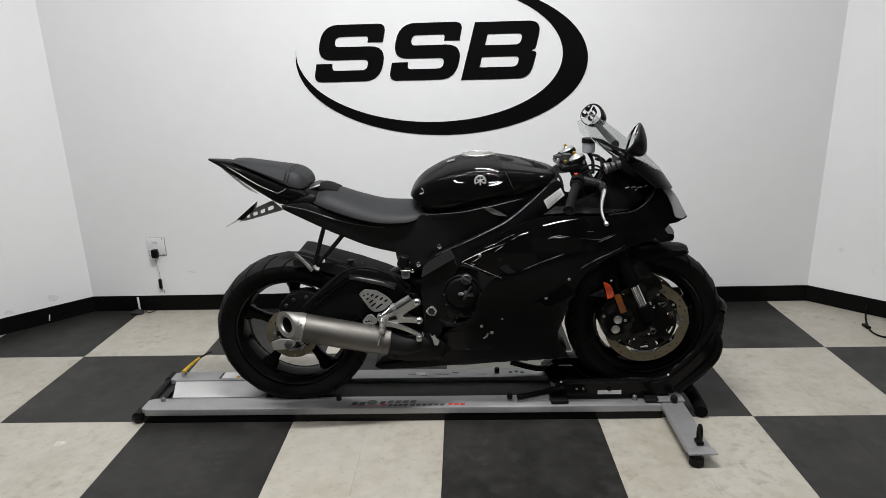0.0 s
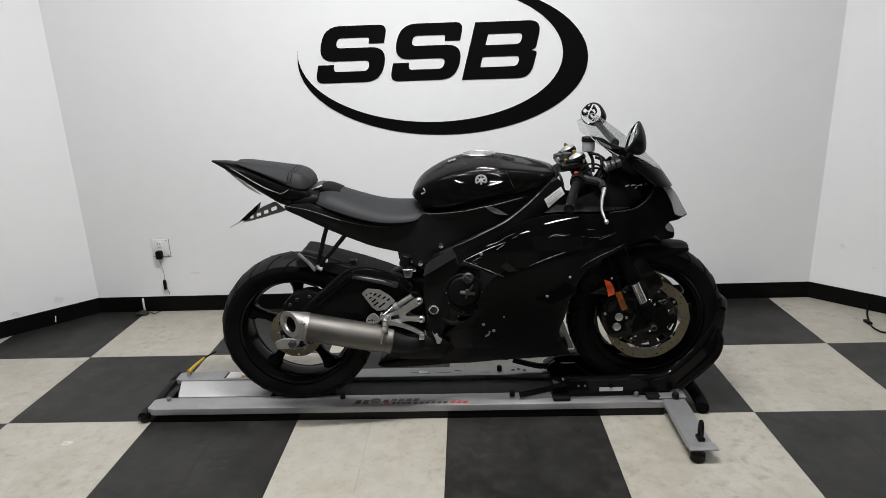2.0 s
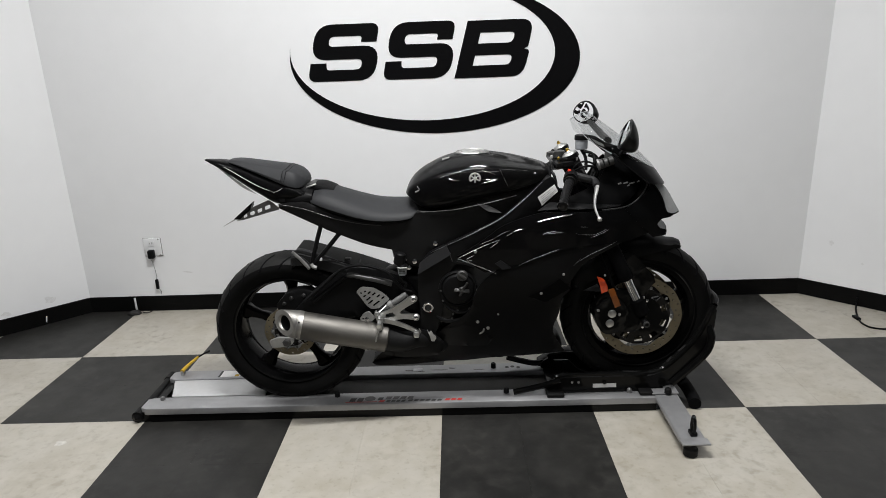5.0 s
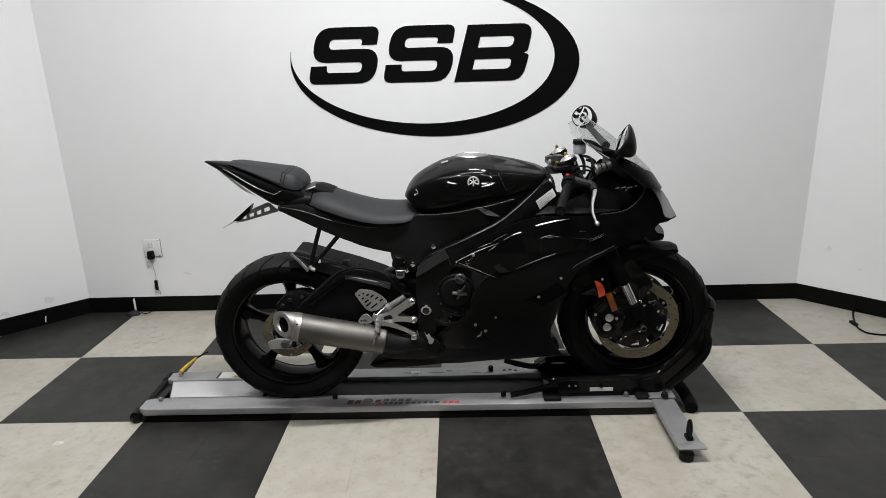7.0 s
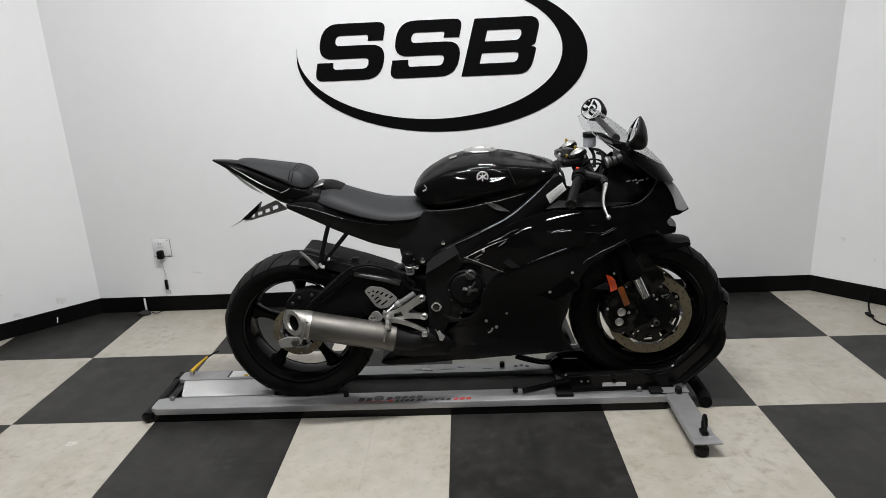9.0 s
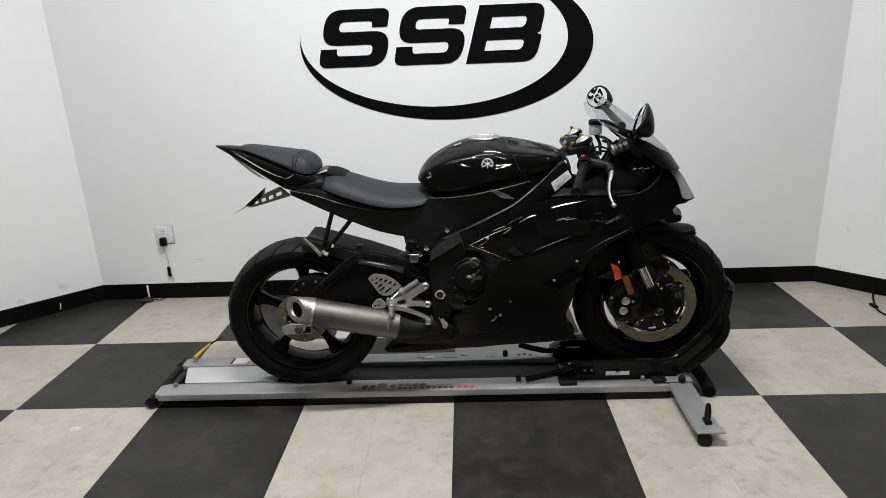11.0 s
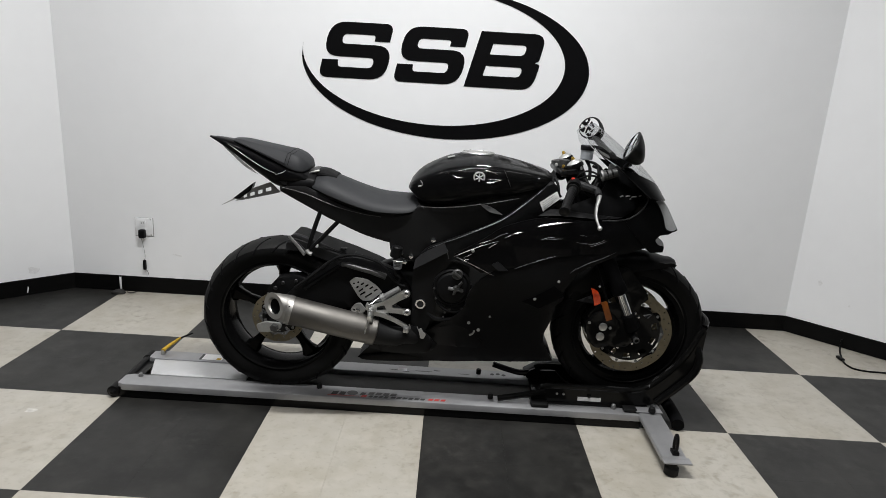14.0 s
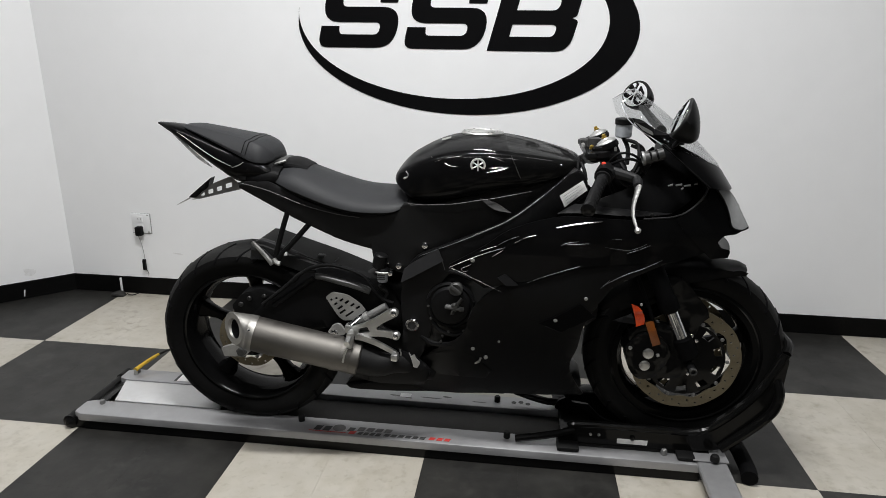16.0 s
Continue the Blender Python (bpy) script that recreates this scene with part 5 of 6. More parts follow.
LOWER = [(-.284, .190, 1), (-.258, .226), (-.215, .277, 1), (-.090, .296), (.034, .398), (.119, .467), (.140, .541), (.180, .605), (.250, .652), (.34, .676), (.438, .709), (.56, .724), (.706, .727, 1), (.560, .665), (.518, .625), (.470, .535), (.457, .445), (.441, .385), (.448, .343), (.469, .298), (.495, .257, 1), (.385, .242), (.209, .231), (.031, .213)]
fair = thing("fairing", "black sport fairing, gloss above and satin below", "fairing")
fair.parent = bike
del fair["category"]
part("upper_side", panel(UPPER, fairing_width, .004, .022, lift=.004, drop=0.0), "gloss", fair, "gloss black upper side panel")
part("lower_side", panel(LOWER, fairing_width, .004, .022), "satin", fair, "satin black lower side panel")
part("far_upper_side", panel(UPPER, fairing_width, .004, .05, side=1, lift=.004), "gloss", fair)
part("far_lower_side", panel([(min(x, .39) if z < .5 else x, z, *s) for x, z, *s in LOWER], fairing_width, .004, .05, side=1), "satin", fair)
part("lower_facet", panel([(-.069, .303, 1), (-.057, .336), (.081, .409, 1), (.146, .388), (.208, .333, 1), (.19, .302, 1)], lambda x, z: fairing_width(x, z) + .002 + .05 * max(0, .42 - z), .003, .03, drop=0.003), "frame", fair, "satin moulded facet")
part("belly_pan", body([(-.276, .205, .190, .06), (-.245, .215, .184, .075), (-.10, .25, .188, .085), (.10, .27, .208, .092), (.30, .28, .226, .09), (.45, .30, .243, .08), (.49, .275, .25, .07)], 18, 3, 3.5), "satin", fair)
def ahead(pts):
    """The nose reaches a little further out towards its tip."""
    return [(x + .014 * min(1, max(0, (x - .74) / .12)), *rest) for x, *rest in pts]


NOSE = ahead([(.690, .842, 1), (.767, .887), (.781, .924), (.740, .965), (.701, .995), (.649, 1.043, 1), (.70, 1.03), (.740, 1.0), (.785, .945), (.814, .911, 1), (.896, .803, 1), (.850, .792), (.828, .788), (.813, .771), (.824, .754), (.849, .744), (.846, .723, 1), (.798, .724, 1), (.735, .79)])
part("nose_side", panel(NOSE, nose_width, .004, .02, lift=.005, drop=0.0), "gloss", fair, "gloss black nose panel")
part("far_nose_side", panel(NOSE, nose_width, .004, .05, side=1, lift=.005), "gloss", fair)
bm = bmesh.new()
rows = []
for x, z, bul in ahead(((.70, 1.025, .0), (.74, .99, .005), (.785, .935, .02), (.814, .905, .03), (.855, .853, .03), (.890, .803, .02), (.86, .79, .015), (.828, .788, .0), (.813, .771, .0), (.824, .754, .01), (.849, .744, .02), (.846, .723, .015), (.80, .722, 0))):  # brow to chin
    w = nose_width(x, z) + .003
    rows.append([bm.verts.new((x + bul * (1 - t * t), YB + t * w, z + .25 * bul * (1 - t * t))) for t in (q / 6 for q in range(-6, 7))])
for a, b in zip(rows, rows[1:]):
    for i in range(12):
        bm.faces.new((a[i], a[i + 1], b[i + 1], b[i]))
part("nose_front", bm, "gloss", fair, smooth=60)
LENS = [(.806, .915, 1), (.838, .914, 1), (.866, .880), (.906, .811, 1), (.888, .803), (.858, .813, 1), (.836, .868)]
for s in (-1, 1):
    lens = part("headlight", panel(LENS, nose_width, .004, .02, side=s, lift=.009, drop=0.0), "lens", fair, "clear grey headlight lens")
    part("lens_rim", tube([(x, YB + s * (nose_width(x, z) + .0095), z) for x, z in ((.803, .917), (.824, .890), (.843, .852), (.856, .814), (.888, .802), (.908, .808))], .0022, 6, 3), "satin", fair)
# thin tubes draw the rim light along each lens
for s in (-1, 1):
    part("lens_edge_light", tube([(x, YB + s * (nose_width(x, z) + .0085), z) for x, z in ((.838, .914), (.856, .894), (.876, .862), (.894, .832), (.908, .810))], .0016, 6, 3), "lens", fair)
# paler lip carries the highlight of the opening's edge in its colour
part("nose_lip", tube([(x, YB - fairing_width(x, z) - .004, z) for x, z in ((.600, .846), (.690, .850), (.740, .872), (.772, .905), (.776, .930), (.745, .962), (.701, .998), (.655, 1.040))], .0026, 6, 4), "worn", fair, "grey line drawing the highlight round the cockpit opening")
# inner cockpit
COCK = [(.40, .838, 1), (.585, .842), (.69, .85), (.765, .90), (.775, .925), (.70, .99), (.655, 1.035, 1), (.625, .985), (.585, .93), (.48, .885)]
part("cockpit_panel", panel(COCK, lambda x, z: fairing_width(x, z) - .035, .004, .04), "satin", fair)
part("far_cockpit_panel", panel([(.50, .838, 1), (.585, .842), (.69, .85), (.765, .90), (.775, .925), (.70, .98), (.665, 1.0, 1), (.64, .97), (.60, .90)], lambda x, z: fairing_width(x, z) - .035, .004, .05, side=1), "satin", fair)
part("ledge_panel", panel([(.372, .850, 1), (.455, .853), (.60, .848), (.685, .852, 1), (.62, .858), (.50, .868), (.42, .872, 1)], lambda x, z: fairing_width(x, z) - .01 - 1.2 * max(0, z - .85), .003, .03), "frame", fair, "dark grey inner ledge")
bolt("ledge_bolt", (.622, YB - .205, .857), .006, "frame", fair, h=.003)
# five small bright bars draw glints on dark parts inside the cockpit
for x, z, w in ((.672, .928, .006), (.694, .930, .008), (.716, .929, .009), (.704, .920, .003), (.738, .934, .004)):
    part("connector", tube([(x - w, -.012, z), (x + w, -.010, z + .003)], (.0022, .003), 8, 1), "dull_alu", fair)
gauge = part("instrument_cluster", body([(.660, 1.02, .985, .05), (.670, 1.03, .98, .07), (.685, 1.02, .97, .08), (.70, 1.0, .96, .07)], 18, 3, 3), "satin", bike, "black instrument cluster")

# silver graphics and broken reflections, both drawn as lines on the gloss panel
def stripe(pts, r=.0012, material="silver_line"):
    line = [(x, YB - fairing_width(x, z) - .0048, z) for x, z in pts]
    return part("glint_stripe", blade(line, r * .72), material, fair, "thin silver graphic line and drawn highlight")


stripe([(.370, .816), (.41, .825), (.45, .832), (.491, .838)], .0034)
stripe([(.283, .783), (.300, .789), (.318, .793)], .0020)
stripe([(.258, .768), (.278, .779)], .0010)
stripe([(.080, .687), (.112, .704), (.150, .722), (.196, .742)], .0021)
stripe([(.081, .687), (.120, .674), (.155, .657), (.228, .624)], .0012)
stripe([(.094, .684), (.130, .666), (.179, .650)], .0008, "dim_line")
stripe([(.114, .687), (.128, .693), (.143, .701)], .0009)
stripe([(.114, .686), (.122, .679), (.134, .681)], .0008)
stripe([(.165, .740), (.190, .750), (.212, .758)], .0013)
stripe([(.176, .732), (.205, .744), (.234, .754)], .0013, "dim_line")
stripe([(.200, .726), (.214, .736), (.229, .746)], .0020)
stripe([(.215, .760), (.24, .776), (.27, .788)], .0008, "dim_line")
stripe([(.386, .768), (.404, .776), (.434, .781)], .0012, "dim_line")
stripe([(.402, .772), (.434, .774), (.462, .777)], .0008, "dim_line")
stripe([(.522, .793), (.547, .791)], .0009, "dim_line")
stripe([(.500, .769), (.561, .761), (.590, .766), (.617, .778)], .0006, "dim_line")
stripe([(.300, .655), (.340, .673), (.413, .701), (.574, .755), (.626, .774)], .0008, "dim_line")
stripe([(.506, .658), (.565, .690), (.610, .706), (.664, .729)], .0009, "dim_line")
stripe([(.501, .650), (.525, .675)], .0005, "dim_line")
# added facet, tilted up and matter, stands for a lit grey patch
part("vent_patch", panel([(.216, .666, 1), (.238, .678, 1), (.276, .649, 1), (.243, .645, 1)], lambda x, z: fairing_width(x, z) + .005 + .3 * (.678 - z), .002, .02, drop=0.0), "frame", fair)
# side vent and bolts
# raised black sheet draws the shaded inside of the vent
vent = part("side_vent", panel([(.338, .528, 1), (.39, .556), (.452, .600, 1), (.494, .560, 1), (.406, .501, 1)], fairing_width, .002, .02, lift=.003, drop=0.0), "decal_black", fair, "black side vent")
part("vent_edge", tube([(x, YB - fairing_width(x, z) - .003, z) for x, z in ((.360, .5185), (.385, .508), (.406, .5005), (.428, .516))], .0018, 6, 2), "frame", fair)
for x, z, r in ((.146, .713, .006), (.151, .419, .006), (.190, .388, .0065), (.228, .452, .004), (.465, .616, .005), (.386, .541, .006), (-.155, .288, .006), (.62, .60, .004)):
    bolt("fairing_bolt", (x, YB - fairing_width(x, z) - (.005 if z > .64 else .001), z), r, "cast", fair, h=.004)
part("hook", tube([(.175, YB - fairing_width(.17, .38) - .002, .385), (.170, YB - fairing_width(.17, .38) - .004, .372), (.158, YB - fairing_width(.16, .36) - .003, .362)], .0035, 6, 3), "cast", fair)
part("pan_hook", plate(rounded([(-.044, .394, .002), (-.036, .378, .004), (-.027, .387, .002), (-.021, .373, .004), (-.008, .361, .004), (-.017, .344, .003), (-.029, .346, .003), (-.033, .366, .006)]), y=-.046, thick=.008, bevel=.0012), "cast", fair, "bare metal claw bracket", 30)

# windscreen: clear above, a black painted foot below
def screen_part(low):
    bm = bmesh.new()
    rows = []
    for s in range(9):
        row = []
        for q in (k / 8 for k in range(-8, 9)):
            cut = .54 + .36 * (1 - abs(q))
            t = cut + (1 - cut) * s / 8 if low else cut * s / 8
            cx, cz = lerp(t, (0, .25, .5, .75, 1), (.580, .666, .750, .820, .862)), lerp(t, (0, .25, .5, .75, 1), (1.174, 1.112, 1.046, .978, .914))
            ex_, ez, hw = lerp(t, (0, .15, .5, 1), (.530, .552, .635, .770)), lerp(t, (0, .15, .5, 1), (1.140, 1.092, 1.04, .93)), lerp(t, (0, .15, .5, 1), (.085, .125, .165, .175))
            row.append(bm.verts.new((cx + (ex_ - cx) * abs(q) ** 1.8, YB + hw * math.sin(q * math.pi / 2), cz + (ez - cz) * abs(q) ** 1.8)))
        rows.append(row)
    for a, b in zip(rows, rows[1:]):
        for i in range(16):
            bm.faces.new((a[i], a[i + 1], b[i + 1], b[i]))
    for g in bmesh.ops.extrude_face_region(bm, geom=bm.faces[:])["geom"]:
        if isinstance(g, bmesh.types.BMVert):
            g.co.x += .003
    return bm


scr = part("windscreen", screen_part(False), "screen", bike, "clear lightly smoked windscreen", 60)
part("screen_foot", screen_part(True), "gloss", scr, "black painted lower edge of the screen", 60)
edge = [Vector((lerp(t, (0, .15, .5, 1), (.530, .552, .635, .770)), YB - lerp(t, (0, .15, .5, 1), (.085, .125, .165, .175)), lerp(t, (0, .15, .5, 1), (1.140, 1.092, 1.04, .93)))) for t in (q / 8 for q in range(9))]
part("screen_trim", tube(edge[4:], .0026, 6, 2), "satin", scr)
# pale tubes put the bright highlight on the screen's top and near edge
part("screen_edge", tube([v for v in ((.530 + .050 * (1 - abs(q) ** 1.8), YB + .085 * math.sin(q * math.pi / 2), 1.140 + .034 * (1 - abs(q) ** 1.8)) for q in (k / 8 - 1 for k in range(17)))], .0016, 6, 1), "clear_edge", scr, "pale line drawing the screen edge's highlight")
part("screen_edge", tube(edge[:5], .0014, 6, 2), "clear_edge", scr)
stay = part("mirror_stay", panel([(.554, 1.106, 1), (.583, 1.100), (.616, 1.079), (.686, 1.056, 1), (.697, 1.040), (.664, 1.034, 1), (.614, 1.053), (.571, 1.084)], lambda x, z: .150, .012, .03), "satin", scr, "black stay under the screen")
part("stay_face", panel([(.562, 1.096, 1), (.608, 1.073, 1), (.611, 1.063), (.584, 1.075, 1)], lambda x, z: .1525, .004, .03, drop=0.0), "dull_alu", stay, "pale grey face of the stay")

# mirrors
def mirror(s):
    """A leaf-shaped housing with an inset glass that faces the rider."""
    widen = lambda z: (1.0 if s < 0 else 1.22) * (1 - (5.0 if s < 0 else 3.0) * z if z > 0 else 1 + 2.2 * z)
    at = Matrix.Translation((.658, YB - .280, 1.113) if s < 0 else (.672, YB + .478, 1.127)) @ Matrix.Rotation(radians(-5 if s < 0 else 25), 4, "Z") @ Matrix.Rotation(radians(24 if s < 0 else 15), 4, "Y") @ Matrix.Scale(1.05 if s < 0 else 1.0, 4)
    bm = body([(-.014, .050, -.042, .064), (-.010, .053, -.046, .069), (.006, .041, -.047, .066), (.022, .023, -.045, .055), (.036, .001, -.039, .036), (.044, -.016, -.027, .014)], 28, 4, 2.1, 0)
    for v in bm.verts:
        v.co.y *= widen(v.co.z)
    bm.transform(at)
    m = part("mirror", bm, "frame", bike, "black teardrop mirror")
    bm = turned([(-.016, .034), (-.0155, .0365), (-.012, .0365)], (0, 0, 0), (1, 0, 0), 28)
    for v in bm.verts:
        v.co.y, v.co.z = v.co.y * 1.6 * widen(v.co.z), v.co.z * (1.26 if v.co.z > 0 else 1.08)
    bm.transform(at)
    part("mirror_glass", bm, "mirror", m, "mirror glass", 30)
    # far stalk is grey: the screen's veil is put into its colour
    part("mirror_stalk", tube([(.661, YB - .270, 1.084), (.662, YB - .238, 1.066), (.664, YB - .205, 1.052), (.668, YB - .165, 1.042)] if s < 0 else [(.675, YB + .465, 1.104), (.690, YB + .38, 1.078), (.70, YB + .26, 1.052), (.70, YB + .17, 1.042)], (.009, .011) if s < 0 else (.012, .016), 10, 4, flat=.6 if s < 0 else 1.1), "satin" if s < 0 else "engine_grey", m)


mirror(-1)
mirror(1)

# fork, fender, calipers
for s in (-1, 1):
    y = YB + s * .102
    top, axle = Vector((.500, y, 1.030)), Vector((FX + .008, y, FZ + .008))
    d = (axle - top).normalized()
    leg = part("fork_leg", turned([(0, .024), (.004, .026), (.49, .0265), (.495, .030), (.530, .030), (.535, .024)], top, axle, 24), "decal_black", bike, "black upside-down fork leg")
    part("slider", turned([(.53, .0205), (.632, .0205)], top, axle, 24), "chrome", leg, "chrome fork slider")
    part("axle_clamp", turned([(.625, .024), (.63, .029), (.69, .030), (.70, .02)], top, axle, 20), "decal_black", leg)
    part("fork_cap", turned([(-.020, .0065), (-.016, .009), (-.013, .016), (-.010, .024), (-.006, .0275), (.002, .028)], top, axle, 24), "alu", leg, "bare aluminium fork cap")
    part("preload_screw", turned([(-.029, .003), (-.027, .0055), (-.022, .0055), (-.021, .008), (-.018, .008)], top, axle, 12), "gold", leg, "anodised adjuster screw", 20)
    part("cap_ring", turned([(-.004, .0285), (.006, .0310), (.012, .0300)], top, axle, 24), "powder", leg)
    cy = YB + s * .095
    c = part("caliper", panel([(.605, .425, 1), (.640, .470), (.690, .475), (.735, .44, 1), (.735, .395), (.70, .335, 1), (.655, .325), (.62, .36)], lambda x, z: .125, .07, .03, side=s), "powder", bike, "black radial brake caliper")
    for x, z in ((.672, .415), (.665, .375)):
        bolt("piston_cap", (x, YB + s * .127, z), .0165, "alu", c, (0, s, 0), .006)
    for x, z in ((.70, .412), (.618, .43)):
        bolt("caliper_bolt", (x, YB + s * .127, z), .006, "cast", c, (0, s, 0), .006)
for s in (-1, 1):
    part("caliper_bracket", panel([(.615, .455, 1), (.66, .505), (.735, .50, 1), (.80, .445), (.815, .385, 1), (.785, .335), (.735, .325, 1), (.68, .34), (.63, .38)], lambda x, z: .110, .02, .04, side=s), "powder", bike)
part("axle", turned([(0, .010), (.004, .0125), (.30, .0125)], (FX + .004, -.008, FZ), (FX, 1, FZ), 20), "frame", bike)
part("axle_nut", turned([(0, .0075), (0, .0105), (.003, .0120), (.010, .0120), (.010, .0075)], (FX + .004, -.014, FZ), (FX, 1, FZ), 20, closed=True), "engine_grey", bike)
for x, z, r in ((.795, .468, .008), (.783, .452, .011), (.812, .455, .006), (.80, .345, .006), (.745, .325, .006)):
    bolt("clamp_bolt", (x, .04, z), r, "chrome", bike, h=.006)
part("fender_skirt", panel([(.654, .666, 1), (.755, .639), (.807, .585), (.837, .549), (.847, .522, 1), (.822, .496), (.816, .469), (.785, .439, 1), (.756, .455), (.709, .535)], lambda x, z: .084, .006, .05), "powder", bike, "black lower stay of the fender")
part("brake_hose", tube([(.69, .03, .48), (.66, .02, .56), (.60, .02, .70), (.55, .03, .86)], .0055, 8, 5), "decal_black", bike)

bm = bmesh.new()
rows = []
for k in range(23):
    a = radians(152 - k * (152 - 62) / 22)
    wid = lerp(k, (0, 4, 16, 22), (.05, .072, .074, .05))
    r = .318 + (.008 if k > 20 else 0)
    side = lerp(k, (0, 6, 12, 18, 22), (.055, .085, .075, .045, .014))
    row = []
    for t, dr in ((-1, -side), (-1, -side * .4), (-.9, -.012), (-.6, -.001), (0, .006), (.6, -.001), (.9, -.012), (1, -side * .4), (1, -side)):
        row.append(bm.verts.new((FX + (r + dr) * math.cos(a), YB + wid * t, FZ + (r + dr) * math.sin(a))))
    rows.append(row)
for a, b in zip(rows, rows[1:]):
    for i in range(8):
        bm.faces.new((a[i], a[i + 1], b[i + 1], b[i]))
for g in bmesh.ops.extrude_face_region(bm, geom=bm.faces[:])["geom"]:
    if isinstance(g, bmesh.types.BMVert):
        d = Vector((FX, g.co.y, FZ)) - g.co
        g.co += d.normalized() * .004
part("front_fender", bm, "satin", bike, "satin black front fender", 50)
part("reflector", panel([(.610, .566, 1), (.635, .557), (.650, .529), (.652, .507, 1), (.628, .497, 1), (.624, .523)], lambda x, z: .128, .006, .05), "amber", bike, "amber side reflector")
part("reflector", panel([(.655, .510, 1), (.677, .517, 1), (.704, .448, 1), (.682, .439, 1)], lambda x, z: .133 - .1 * (z - .44), .006, .05), "amber_shaded", bike, "amber side reflector")
part("reflector_stay", panel([(.560, .513, 1), (.614, .536, 1), (.628, .506, 1)], lambda x, z: .122 + .3 * (.54 - z), .003, .02), "frame", bike)

# bars and controls
for s in (-1, 1):
    part("clamp_collar", turned([(0, .034), (.014, .034), (.018, .028)], (.490, YB + s * .102, .996), (.482, YB + s * .102, 1.04), 24), "satin", bike)
tri = part("triple_clamp", box(.446, .530, YB - .132, YB + .132, .984, 1.008, .010), "powder", bike, "black top triple clamp")
part("stem_nut", turned([(0, .022), (.014, .022), (.018, .012)], (.452, YB, 1.014), (.455, YB, 2), 6), "engine_grey", tri, smooth=0)
part("ignition", turned([(0, .020), (.025, .020), (.028, .012)], (.475, YB - .02, 1.010), (.49, YB - .02, 2), 16), "engine_grey", tri)
part("clamp_ring", turned([(0, .026), (.014, .026), (.018, .022)], (.488, YB - .102, 1.008), (.48, YB - .102, 1.05), 24), "powder", tri)
part("clamp_ring", turned([(0, .026), (.014, .026), (.018, .022)], (.488, YB + .102, 1.008), (.48, YB + .102, 1.05), 24), "powder", tri)
for k, (x, dy) in enumerate(((.44, -.06), (.46, -.10), (.52, -.12), (.455, .05))):
    bolt("clamp_bolt", (x, YB + dy, 1.014), .006, ("cast", "gold", "cast", "cast")[k], tri, (0, 0, 1), .012)
for s in (-1, 1):
    f = lambda x, y, z: (x, YB + s * (YB - y), z)
    bar = part("clip_on", tube([f(.508, .035, .972), f(.495, -.03, .952), f(.47, -.10, .927)], .012, 10, 3), "satin", bike)
    part("grip", tube([f(.487, -.05, .952), f(.462, -.12, .926), f(.441, -.185, .900)], .0155, 14, 3), "satin", bar, "ribbed black rubber grip")
    for k in range(9):
        q = 0.08 + 0.1 * k
        part("grip_rib", turned([(-.002, .0152), (0, .0166), (.002, .0152)], Vector(f(.487, -.05, .952)).lerp(f(.441, -.185, .900), q), f(.441, -.185, .900), 14), "matte", bar)
    part("grip_flange", turned([(0, .016), (.002, .021), (.006, .021), (.008, .016)], f(.487, -.05, .952), f(.441, -.185, .900), 16), "matte", bar)
    part("bar_end", turned([(0, .013), (.004, .0185), (.016, .0185), (.020, .012), (.021, .006)], f(.441, -.185, .900), f(.434, -.212, .890), 16), "powder", bar)
    sw = part("switch_box", tube([f(.50, -.005, .962), f(.489, -.045, .953)], .026, 12, 1), "satin", bar)
    part("switch", box(.484, .496, YB + s * (.14 + .015) - .008, YB + s * (.14 + .015) + .008, .978, .987, .003), "red_switch", bar, "red kill switch")
    lev = part("lever", tube([f(.578, -.070, .934), f(.572, -.088, .920), f(.5644, -.105, .8995), f(.5596, -.135, .8717), f(.567, -.168, .843)], (.0105, .0036), 10, 4, flat=.7), "alu", bike, "bare aluminium hand lever")
    part("lever_tip", turned([(-.008, .003), (-.005, .007), (0, .0085), (.005, .007), (.008, .003)], f(.568, -.172, .841), f(.575, -.21, .81), 12), "alu", lev)
    part("lever_perch", tube([f(.505, -.012, .965), f(.545, -.02, .955), f(.578, -.028, .945), f(.576, -.072, .934)], (.016, .012), 10, 3), "worn", lev)
cup = part("brake_fluid_cup", turned([(0, .019), (.003, .0225), (.036, .0235)], (.548, .075, 1.045), (.548, .075, 2), 24), "cup", bike, "clouded brake fluid cup with black lid")
part("cup_lid", turned([(.036, .0255), (.050, .0255), (.053, .023)], (.548, .075, 1.045), (.548, .075, 2), 24), "satin", cup)
part("cup_stay", tube([(.548, .075, 1.045), (.562, .06, 1.015), (.560, .04, .975)], .006, 8, 3), "satin", cup)
for pts in ([(.552, .06, 1.04), (.585, .05, 1.03), (.588, .03, .99), (.572, .01, .955)], [(.57, .06, 1.025), (.60, .05, 1.01), (.60, .05, .97), (.575, .03, .93)], [(.50, .06, 1.0), (.53, .03, .99), (.555, .0, .96)], [(.42, .08, .985), (.44, .03, .965), (.45, .02, .93)], [(.52, .1, 1.0), (.56, .1, .97), (.58, .12, .90)]):
    part("hose", tube(pts, .005, 8, 5), "matte", bike)
